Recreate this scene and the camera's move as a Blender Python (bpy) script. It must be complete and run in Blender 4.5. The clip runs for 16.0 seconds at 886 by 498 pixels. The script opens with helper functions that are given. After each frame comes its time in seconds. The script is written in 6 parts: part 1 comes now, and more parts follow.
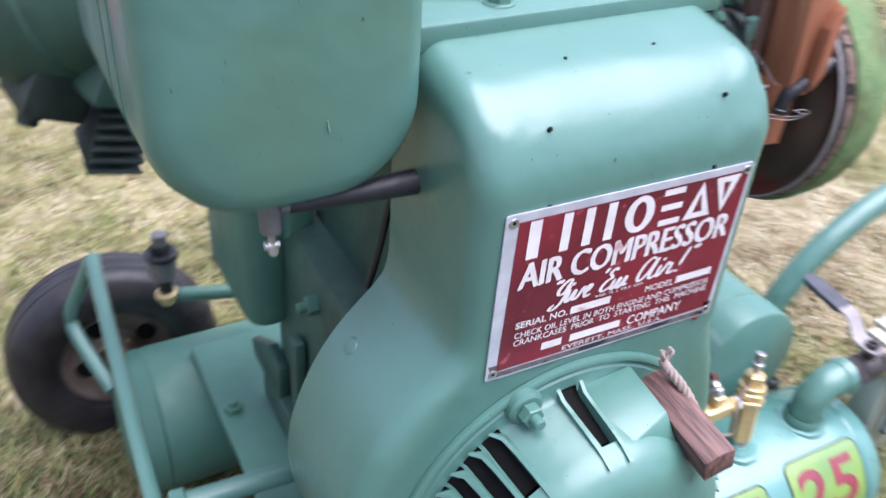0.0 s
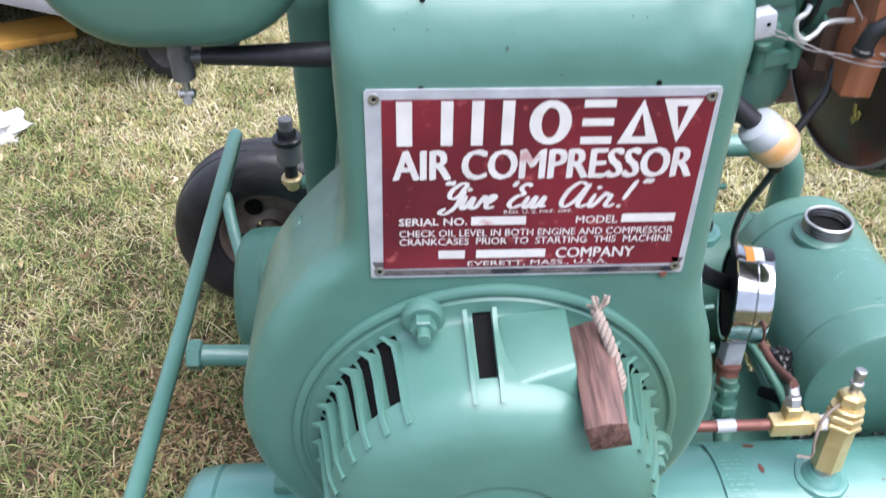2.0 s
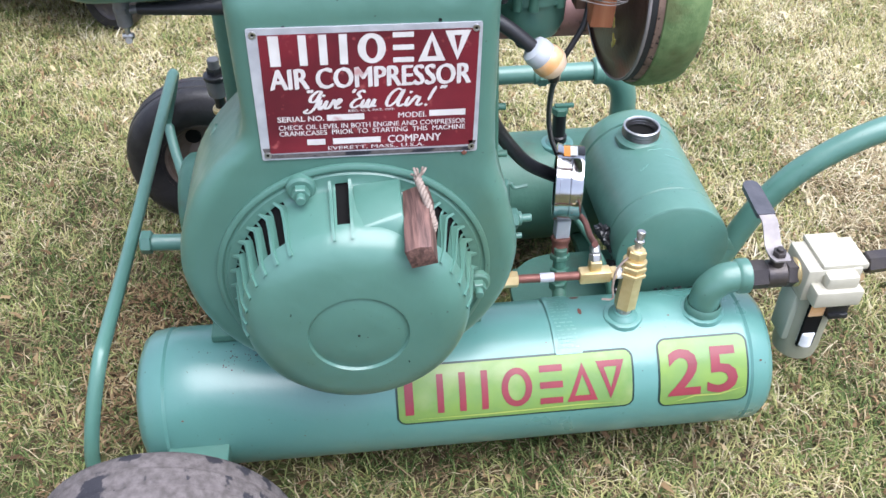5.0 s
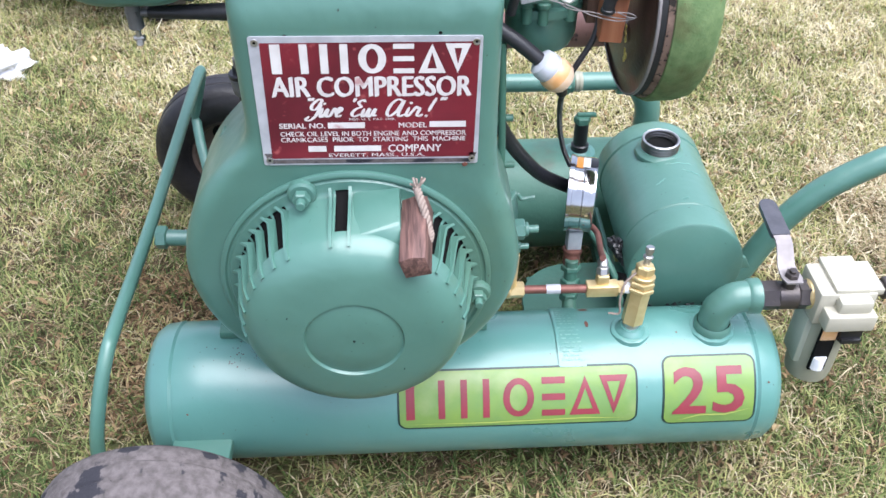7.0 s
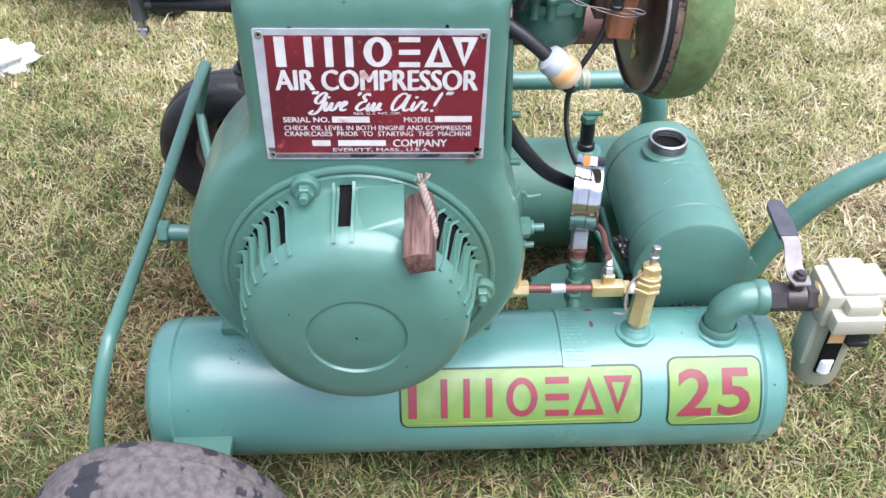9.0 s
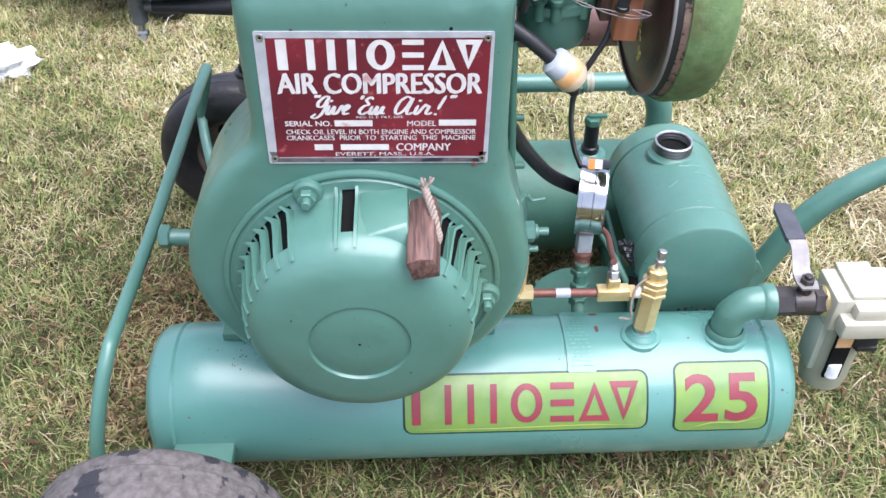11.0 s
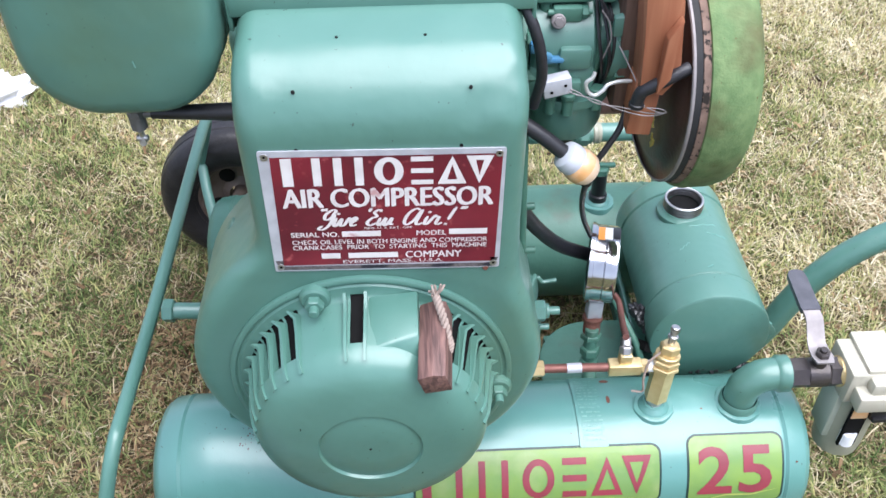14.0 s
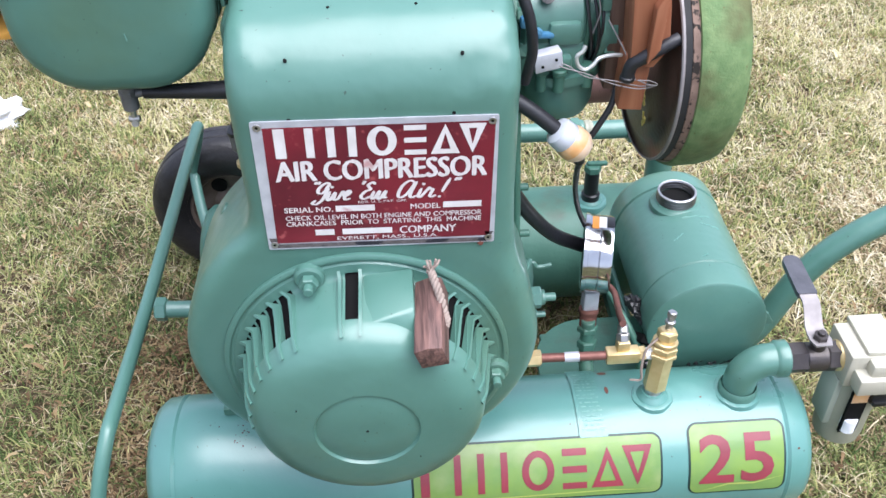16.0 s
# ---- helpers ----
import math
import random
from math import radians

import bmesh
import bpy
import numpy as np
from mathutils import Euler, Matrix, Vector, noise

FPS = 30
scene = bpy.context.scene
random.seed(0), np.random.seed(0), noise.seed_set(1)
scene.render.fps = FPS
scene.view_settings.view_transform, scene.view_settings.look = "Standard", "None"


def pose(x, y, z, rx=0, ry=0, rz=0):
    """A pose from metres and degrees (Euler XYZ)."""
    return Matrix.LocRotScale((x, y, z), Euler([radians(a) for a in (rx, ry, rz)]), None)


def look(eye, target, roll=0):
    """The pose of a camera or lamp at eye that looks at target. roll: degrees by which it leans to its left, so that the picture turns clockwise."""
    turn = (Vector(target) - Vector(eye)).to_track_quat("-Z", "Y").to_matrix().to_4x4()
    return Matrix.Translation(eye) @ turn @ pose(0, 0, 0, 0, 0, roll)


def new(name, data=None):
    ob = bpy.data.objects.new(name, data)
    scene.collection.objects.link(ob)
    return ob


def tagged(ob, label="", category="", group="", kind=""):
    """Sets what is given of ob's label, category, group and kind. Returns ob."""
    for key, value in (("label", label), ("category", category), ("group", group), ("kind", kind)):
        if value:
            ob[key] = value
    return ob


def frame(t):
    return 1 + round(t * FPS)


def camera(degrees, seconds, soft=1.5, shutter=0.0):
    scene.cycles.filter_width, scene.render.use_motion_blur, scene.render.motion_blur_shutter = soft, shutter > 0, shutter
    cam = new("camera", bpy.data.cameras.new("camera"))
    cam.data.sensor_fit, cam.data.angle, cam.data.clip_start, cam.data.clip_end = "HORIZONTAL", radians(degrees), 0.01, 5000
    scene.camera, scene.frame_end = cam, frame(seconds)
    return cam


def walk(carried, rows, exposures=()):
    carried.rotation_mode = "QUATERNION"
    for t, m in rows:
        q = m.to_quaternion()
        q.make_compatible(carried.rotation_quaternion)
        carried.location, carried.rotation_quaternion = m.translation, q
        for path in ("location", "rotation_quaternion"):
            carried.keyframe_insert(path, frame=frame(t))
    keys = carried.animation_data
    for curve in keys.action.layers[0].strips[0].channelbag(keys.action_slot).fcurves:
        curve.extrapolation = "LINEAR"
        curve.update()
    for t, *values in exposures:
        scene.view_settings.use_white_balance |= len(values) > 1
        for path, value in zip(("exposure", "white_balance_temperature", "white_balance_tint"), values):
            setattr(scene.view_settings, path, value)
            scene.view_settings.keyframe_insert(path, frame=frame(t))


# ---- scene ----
cam = camera(53.0, 16.0, shutter=0.8)
PATH = [
    (0, (-0.353, -0.367, 0.935), (0.477, 1.055, -0.201), 4.2),
    (0.5, (-0.23, -0.419, 0.913), (0.187, 1.149, -0.257), 3.3),
    (1, (-0.122, -0.458, 0.894), (0.027, 1.156, -0.277), 1.5),
    (1.5, (-0.071, -0.455, 0.889), (-0.001, 1.153, -0.298), 0.9),
    (2, (-0.077, -0.44, 0.879), (0.006, 1.148, -0.335), -0.1),
    (2.5, (-0.053, -0.451, 0.851), (0.002, 1.127, -0.377), -1.6),
    (3, (0.032, -0.501, 0.84), (0.136, 1.063, -0.402), -1.2),
    (3.5, (0.068, -0.57, 0.873), (0.146, 0.994, -0.371), -1.2),
    (4, (0.04, -0.644, 0.937), (0.146, 0.893, -0.339), -0.3),
    (4.5, (-0.012, -0.693, 0.983), (0.162, 0.821, -0.313), 0.1),
    (7, (0.04, -0.689, 1.009), (0.1, 0.82, -0.302), -0.2),
    (7.5, (0.041, -0.688, 1.005), (0.095, 0.827, -0.3), 0.3),
    (8, (0.04, -0.687, 1.002), (0.093, 0.826, -0.305), 0.3),
    (8.5, (0.039, -0.683, 1.002), (0.089, 0.828, -0.307), 0.4),
    (9, (0.04, -0.684, 1.0), (0.091, 0.826, -0.31), 0.2),
    (11.5, (0.038, -0.673, 0.995), (0.084, 0.843, -0.309), -0.1),
    (12, (0.04, -0.674, 1.001), (0.086, 0.845, -0.298), -0.2),
    (12.5, (0.038, -0.673, 1.002), (0.087, 0.851, -0.292), -0.3),
    (13, (0.037, -0.619, 1.044), (0.074, 0.862, -0.3), -0.2),
    (13.5, (0.032, -0.575, 1.078), (0.076, 0.874, -0.299), -0.2),
    (14, (0.032, -0.578, 1.074), (0.078, 0.892, -0.281), -0.8),
    (14.5, (0.031, -0.586, 1.067), (0.084, 0.906, -0.263), -0.9),
    (15, (0.036, -0.603, 1.047), (0.096, 0.916, -0.252), -1.4),
    (15.5, (0.031, -0.612, 1.033), (0.098, 0.918, -0.254), -1.3),
    (16, (0.028, -0.613, 1.028), (0.094, 0.916, -0.26), -1.4),
]
walk(cam, [(t, look(eye, target, roll)) for t, eye, target, roll in PATH], exposures=[(0.0, 1.28, 5850, 22), (1.0, 1.24, 5950, 17), (2.5, 1.24, 6000, 14), (12.5, 1.26, 6000, 14), (13.5, 1.20, 6000, 14), (16.0, 1.20, 6000, 14)])

# ---- world and light ----
world = bpy.data.worlds.new("overcast_sky")
scene.world = world
world.use_nodes = True
wn, wl = world.node_tree.nodes, world.node_tree.links
sky = wn.new("ShaderNodeTexSky")
sky.sky_type = "NISHITA"
sky.sun_disc = False
SUN_EL, SUN_ROT = 70.0, 130.0
sky.sun_elevation, sky.sun_rotation = radians(SUN_EL), radians(SUN_ROT)
sky.air_density, sky.dust_density, sky.ozone_density = 1.0, 2.0, 1.0
hue = wn.new("ShaderNodeHueSaturation")
hue.inputs["Saturation"].default_value = 0.55
wl.new(sky.outputs[0], hue.inputs["Color"])
cloud = wn.new("ShaderNodeMix")  # a thin even cloud layer over the sky
cloud.data_type = "RGBA"
cloud.inputs["Factor"].default_value = 0.72
wl.new(hue.outputs[0], cloud.inputs[6])
cloud.inputs[7].default_value = (2.3, 2.6, 3.2, 1)
wl.new(cloud.outputs[2], wn["Background"].inputs["Color"])
wn["Background"].inputs["Strength"].default_value = 0.15
sun = new("sun", bpy.data.lights.new("sun", "SUN"))
sun.data.energy, sun.data.angle, sun.data.color = 3.3, radians(66), (1.0, 0.985, 0.955)
_el, _az = radians(SUN_EL), radians(SUN_ROT)
_sd = Vector((math.sin(_az) * math.cos(_el), math.cos(_az) * math.cos(_el), math.sin(_el)))
sun.matrix_world = look(_sd * 10, (0, 0, 0))

GROUND = -0.015


# ---- materials ----
def material(name, base, rough=0.5, metal=0.0, second=None, scale=30.0, amount=0.5, bump=0.0, bump_scale=200.0, coat=0.0, spec=0.5,
             stain=None, stain_scale=8.0, stain_at=(0.62, 0.75), rough_var=0.0, wobble=0.0, speck=None):
    """Paint, metal, rubber and the like: a base colour, a second tone by noise, optional stains, and fine relief."""
    m = bpy.data.materials.new(name)
    m.use_nodes = True
    n, l = m.node_tree.nodes, m.node_tree.links
    b = n["Principled BSDF"]
    b.inputs["Roughness"].default_value, b.inputs["Metallic"].default_value = rough, metal
    b.inputs["Coat Weight"].default_value, b.inputs["Specular IOR Level"].default_value = coat, spec
    b.inputs["Coat Roughness"].default_value = 0.20
    pos = n.new("ShaderNodeTexCoord")

    def noise_of(sc, detail=4.0):
        t = n.new("ShaderNodeTexNoise")
        t.inputs["Scale"].default_value, t.inputs["Detail"].default_value = sc, detail
        l.new(pos.outputs["Object"], t.inputs["Vector"])
        return t

    def mixed(fac, a, c):
        x = n.new("ShaderNodeMix")
        x.data_type = "RGBA"
        l.new(fac, x.inputs["Factor"])
        for sock, v in (("A", a), ("B", c)):
            sock = [s for s in x.inputs if s.name == sock and s.type == "RGBA"][0]
            if isinstance(v, tuple):
                sock.default_value = (*v, 1)
            else:
                l.new(v, sock)
        return [s for s in x.outputs if s.type == "RGBA"][0]

    def ramp(sock, lo, hi, top=1.0):
        r = n.new("ShaderNodeMapRange")
        r.inputs["From Min"].default_value, r.inputs["From Max"].default_value = lo, hi
        r.inputs["To Max"].default_value = top
        l.new(sock, r.inputs["Value"])
        return r.outputs[0]

    col = base
    second = second or tuple(min(1, c * 0.8) for c in base)
    t = noise_of(scale)
    col = mixed(ramp(t.outputs["Fac"], 0.35, 0.65, amount), col, second)
    if stain:
        s = noise_of(stain_scale, 8.0)
        col = mixed(ramp(s.outputs["Fac"], *stain_at), col, stain)
    if speck:
        s = noise_of(230.0, 2.0)
        col = mixed(ramp(s.outputs["Fac"], 0.735, 0.765), col, speck)
    l.new(col, b.inputs["Base Color"])
    if rough_var:
        r = noise_of(scale * 1.7)
        l.new(ramp(r.outputs["Fac"], 0.3, 0.7, 1.0), (q := n.new("ShaderNodeMath")).inputs[0])
        q.operation = "MULTIPLY_ADD"
        q.inputs[1].default_value, q.inputs[2].default_value = rough_var, rough
        l.new(q.outputs[0], b.inputs["Roughness"])
    if bump or wobble:
        last = None
        for sc, dist in ((bump_scale, bump), (14.0, wobble)):
            if not dist:
                continue
            h = noise_of(sc, 3.0)
            bp = n.new("ShaderNodeBump")
            bp.inputs["Strength"].default_value, bp.inputs["Distance"].default_value = 1.0, dist
            l.new(h.outputs["Fac"], bp.inputs["Height"])
            if last:
                l.new(last, bp.inputs["Normal"])
            last = bp.outputs[0]
        l.new(last, b.inputs["Normal"])
    return m


GREEN = material("green_enamel", (0.083, 0.190, 0.155), 0.32, second=(0.070, 0.168, 0.134), scale=9, amount=0.8, spec=0.60, coat=0.28, bump=0.00005, bump_scale=300, speck=(0.030, 0.055, 0.042),
                 stain=(0.082, 0.150, 0.092), stain_scale=6, stain_at=(0.54, 0.80), rough_var=0.12, wobble=0.0034)
GREEN_TANK = material("green_tank_enamel", (0.086, 0.222, 0.197), 0.26, second=(0.104, 0.246, 0.222), scale=7, amount=0.7, spec=0.65, coat=0.50, bump=0.00006, bump_scale=300, speck=(0.045, 0.080, 0.065),
                      stain=(0.20, 0.37, 0.33), stain_scale=6, stain_at=(0.58, 0.80), rough_var=0.2, wobble=0.0012)
GREEN_DULL = material("green_dull_paint", (0.064, 0.165, 0.122), 0.42, second=(0.044, 0.118, 0.086), scale=25, bump=0.0004, bump_scale=150,
                      stain=(0.07, 0.09, 0.06), stain_scale=14, stain_at=(0.62, 0.8), rough_var=0.1)
LIME_FELT = material("green_brushed_cover", (0.160, 0.232, 0.100), 0.70, second=(0.104, 0.172, 0.070), scale=85, amount=0.95, bump=0.0006, bump_scale=420,
                     stain=(0.088, 0.070, 0.030), stain_scale=15, stain_at=(0.53, 0.76), spec=0.25, speck=(0.10, 0.060, 0.025))
# green paint with some grime, darkened to carry the shade behind the shroud
GRIMY_SHADED = material("grimy_shaded_green_paint", (0.040, 0.100, 0.075), 0.45, second=(0.024, 0.058, 0.044), scale=18, amount=0.9, bump=0.0006, bump_scale=120,
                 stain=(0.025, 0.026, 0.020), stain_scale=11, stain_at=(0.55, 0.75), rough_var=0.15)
OILY = material("black_oily_castings", (0.016, 0.026, 0.022), 0.5, second=(0.030, 0.046, 0.038), scale=30, amount=0.9, bump=0.0008, bump_scale=140)
RUBBER = material("black_rubber", (0.012, 0.012, 0.013), 0.7, second=(0.03, 0.03, 0.032), scale=40, bump=0.0003)
TYRE = material("worn_tyre_rubber", (0.136, 0.118, 0.118), 0.85, second=(0.078, 0.068, 0.066), scale=120, amount=0.95, bump=0.0016, bump_scale=240,
                stain=(0.030, 0.029, 0.036), stain_scale=30, stain_at=(0.545, 0.575), spec=0.25, speck=(0.022, 0.020, 0.022))
TYRE_DARK = material("tyre_rubber", (0.013, 0.012, 0.014), 0.42, second=(0.030, 0.027, 0.028), scale=30, amount=0.9, bump=0.0008, bump_scale=160,
                     stain=(0.10, 0.085, 0.07), stain_scale=9, stain_at=(0.62, 0.8), spec=0.4)
RIM = material("rusty_grey_rim", (0.15, 0.115, 0.095), 0.6, second=(0.085, 0.055, 0.042), scale=35, amount=0.9, bump=0.0005, bump_scale=200)
CORK = material("worn_brown_cork", (0.225, 0.150, 0.118), 0.7, second=(0.12, 0.078, 0.060), scale=60, amount=0.9, bump=0.0005, bump_scale=260,
                stain=(0.022, 0.017, 0.014), stain_scale=150, stain_at=(0.54, 0.60), spec=0.3)
BRASS = material("brass", (0.72, 0.57, 0.31), 0.34, 0.7, second=(0.52, 0.37, 0.16), scale=60, bump=0.0002, rough_var=0.15)
COPPER = material("copper_tube", (0.22, 0.098, 0.080), 0.45, 0.6, second=(0.13, 0.056, 0.046), scale=50, rough_var=0.2)
DARK_ZINC = material("dull_grey_zinc", (0.20, 0.20, 0.205), 0.45, 0.5, second=(0.13, 0.125, 0.13), scale=60, rough_var=0.2)
WORN_STEEL = material("worn_lever_steel", (0.30, 0.275, 0.275), 0.55, 0.5, second=(0.20, 0.18, 0.18), scale=50, rough_var=0.2)
SMOKY = material("smoky_beige_plastic", (0.31, 0.305, 0.235), 0.38, second=(0.25, 0.25, 0.19), scale=20, amount=0.8)
STEEL = material("steel", (0.56, 0.55, 0.55), 0.32, 1.0, second=(0.38, 0.37, 0.37), scale=80, rough_var=0.2)
ALU = material("aluminium", (0.58, 0.59, 0.64), 0.40, 0.35, second=(0.40, 0.41, 0.46), scale=55, amount=0.7, bump=0.0002, rough_var=0.2,
               stain=(0.30, 0.30, 0.30), stain_scale=30, stain_at=(0.62, 0.78))
THREAD = material("dark_threaded_steel", (0.26, 0.25, 0.25), 0.28, 1.0, second=(0.14, 0.13, 0.13), scale=70, rough_var=0.15)
CHROME = material("chrome", (0.47, 0.47, 0.49), 0.12, 1.0, second=(0.78, 0.78, 0.79), scale=20)
WHITE_METAL = material("white_zinc_wire", (0.75, 0.75, 0.74), 0.35, 0.6, second=(0.6, 0.6, 0.6), scale=80)
RUST = material("rusted_iron", (0.110, 0.044, 0.032), 0.75, 0.1, second=(0.175, 0.066, 0.044), scale=60, amount=0.9, bump=0.0008, bump_scale=350)
DARK_BRONZE = material("dark_bronze_valve", (0.060, 0.052, 0.055), 0.4, 0.55, second=(0.10, 0.085, 0.07), scale=50, bump=0.0004, bump_scale=250)
DARK_PLATE = material("dark_brown_steel_plate", (0.060, 0.040, 0.032), 0.38, 0.35, second=(0.095, 0.055, 0.045), scale=14, amount=0.9, bump=0.0003,
                      stain=(0.21, 0.020, 0.022), stain_scale=7, stain_at=(0.60, 0.72))
# black for dark parts and for the shade in holes, dents and gaps
DARK = material("black_shade_and_parts", (0.006, 0.006, 0.006), 0.8, second=(0.01, 0.01, 0.01), spec=0.1)
RED = material("red_plate_paint", (0.185, 0.015, 0.028), 0.34, second=(0.085, 0.009, 0.018), scale=13, amount=0.9, bump=0.0001, bump_scale=300,
               stain=(0.34, 0.075, 0.080), stain_scale=85, stain_at=(0.62, 0.74), rough_var=0.15)
WHITE = material("white_lettering", (0.70, 0.67, 0.66), 0.45, second=(0.56, 0.52, 0.51), scale=70, amount=0.6, stain=(0.50, 0.30, 0.30), stain_scale=60,
                 stain_at=(0.66, 0.76))
LIME = material("lime_decal", (0.172, 0.272, 0.054), 0.34, second=(0.125, 0.225, 0.066), scale=22, amount=0.9, coat=0.25, rough_var=0.15,
                stain=(0.235, 0.300, 0.120), stain_scale=14, stain_at=(0.56, 0.72), bump=0.0003, bump_scale=60)
DECAL_RED = material("red_decal_lettering", (0.235, 0.032, 0.048), 0.46, second=(0.175, 0.032, 0.044), scale=30, amount=0.9, coat=0.10)
DECAL_EDGE = material("dark_decal_outline", (0.012, 0.034, 0.030), 0.4)
LABEL_LINE = material("worn_pale_green_print", (0.16, 0.315, 0.27), 0.4, second=(0.10, 0.245, 0.21), scale=90, amount=0.9)
YELLOW_CREASE = material("yellow_crease", (0.34, 0.40, 0.10), 0.4)
CREAM = material("cream_plastic", (0.46, 0.435, 0.355), 0.46, second=(0.40, 0.375, 0.30), scale=30, amount=0.8, bump=0.0001,
                 stain=(0.30, 0.28, 0.23), stain_scale=26, stain_at=(0.60, 0.80))
GREY_SIDE_SHADE = material("grey_green_side_shade", (0.36, 0.39, 0.32), 0.45, second=(0.31, 0.34, 0.28), scale=30)
BLACK = material("black_plastic", (0.014, 0.014, 0.016), 0.3, second=(0.022, 0.022, 0.025), scale=30)
GRIP = material("blue_black_vinyl_grip", (0.035, 0.036, 0.048), 0.42, second=(0.06, 0.06, 0.075), scale=60, amount=0.9, bump=0.0004, bump_scale=300)
HOSE = material("black_hose", (0.018, 0.018, 0.022), 0.42, second=(0.03, 0.03, 0.035), scale=90, bump=0.0004, bump_scale=300)
BLUE = material("blue_sealant", (0.03, 0.15, 0.30), 0.5, second=(0.10, 0.24, 0.34), scale=120, amount=0.9)
WHITE_CLOTH = material("white_crumpled_paper", (0.80, 0.80, 0.82), 0.85, second=(0.68, 0.68, 0.72), scale=40, bump=0.002, bump_scale=90, spec=0.2)
ORANGE_BOARD = material("orange_painted_board", (0.70, 0.36, 0.065), 0.6, second=(0.56, 0.27, 0.05), scale=12, bump=0.0006,
                        stain=(0.35, 0.15, 0.05), stain_scale=9)
DULL_DECK = material("dull_mauve_deck", (0.125, 0.115, 0.135), 0.55, second=(0.175, 0.165, 0.180), scale=12, amount=0.8, bump=0.0006)
GREY_DECK = material("grey_worn_deck", (0.27, 0.26, 0.28), 0.5, second=(0.36, 0.35, 0.37), scale=9, amount=0.8, bump=0.0006)
RED_TARP = material("red_bundle_cloth", (0.46, 0.016, 0.035), 0.6, second=(0.35, 0.012, 0.03), scale=18, bump=0.004, bump_scale=25)
STRAP = material("grey_webbing_strap", (0.30, 0.30, 0.27), 0.8, second=(0.24, 0.24, 0.22), scale=90, bump=0.0006)
GASKET = material("pinkish_rust_pipe", (0.30, 0.165, 0.150), 0.7, second=(0.22, 0.115, 0.10), scale=40, amount=0.8, bump=0.0004,
                  stain=(0.08, 0.05, 0.05), stain_scale=70, stain_at=(0.62, 0.68))
GOLD_MARK = material("gold_stencil_mark", (0.45, 0.36, 0.08), 0.5)
ORANGE_LABEL = material("orange_sticker", (0.80, 0.30, 0.05), 0.4)
PAPER_LABEL = material("white_sticker", (0.75, 0.75, 0.72), 0.4)


def wood_material(name, a, c, scale, axis):
    """Wood with grain lines along one axis."""
    m = bpy.data.materials.new(name)
    m.use_nodes = True
    n, l = m.node_tree.nodes, m.node_tree.links
    b = n["Principled BSDF"]
    b.inputs["Roughness"].default_value = 0.62
    pos, mp = n.new("ShaderNodeTexCoord"), n.new("ShaderNodeMapping")
    s = [scale, scale, scale]
    s[axis] = scale * 0.06
    mp.inputs["Scale"].default_value = s
    l.new(pos.outputs["Object"], mp.inputs["Vector"])
    t = n.new("ShaderNodeTexNoise")
    t.inputs["Scale"].default_value, t.inputs["Detail"].default_value, t.inputs["Distortion"].default_value = 1.0, 6.0, 0.6
    l.new(mp.outputs[0], t.inputs["Vector"])
    r = n.new("ShaderNodeValToRGB")
    r.color_ramp.elements[0].position, r.color_ramp.elements[1].position = 0.35, 0.68
    r.color_ramp.elements[0].color, r.color_ramp.elements[1].color = (*a, 1), (*c, 1)
    l.new(t.outputs["Fac"], r.inputs[0])
    l.new(r.outputs[0], b.inputs["Base Color"])
    bp = n.new("ShaderNodeBump")
    bp.inputs["Strength"].default_value, bp.inputs["Distance"].default_value = 0.8, 0.0012
    l.new(t.outputs["Fac"], bp.inputs["Height"])
    l.new(bp.outputs[0], b.inputs["Normal"])
    return m


WOOD_BLOCK = wood_material("reddish_brown_wood", (0.070, 0.036, 0.032), (0.205, 0.110, 0.092), 260, 1)
WOOD_ORANGE = wood_material("orange_pine_wood", (0.265, 0.090, 0.042), (0.40, 0.165, 0.085), 90, 2)
WOOD_BROWN = wood_material("brown_stained_wood", (0.085, 0.046, 0.034), (0.150, 0.088, 0.066), 110, 2)
ROPE = material("beige_cotton_rope", (0.33, 0.265, 0.230), 0.9, second=(0.20, 0.155, 0.130), scale=200, bump=0.0006, bump_scale=700, spec=0.1)


AMBER = material("amber_plastic", (0.62, 0.33, 0.13), 0.35, second=(0.66, 0.47, 0.32), scale=60, amount=0.8)
PALE_AMBER = material("pale_amber_plastic", (0.62, 0.50, 0.40), 0.35, second=(0.66, 0.42, 0.22), scale=45, amount=0.8)
MILK_SOLID = material("white_translucent_plastic", (0.50, 0.52, 0.57), 0.35, second=(0.44, 0.46, 0.52), scale=40)


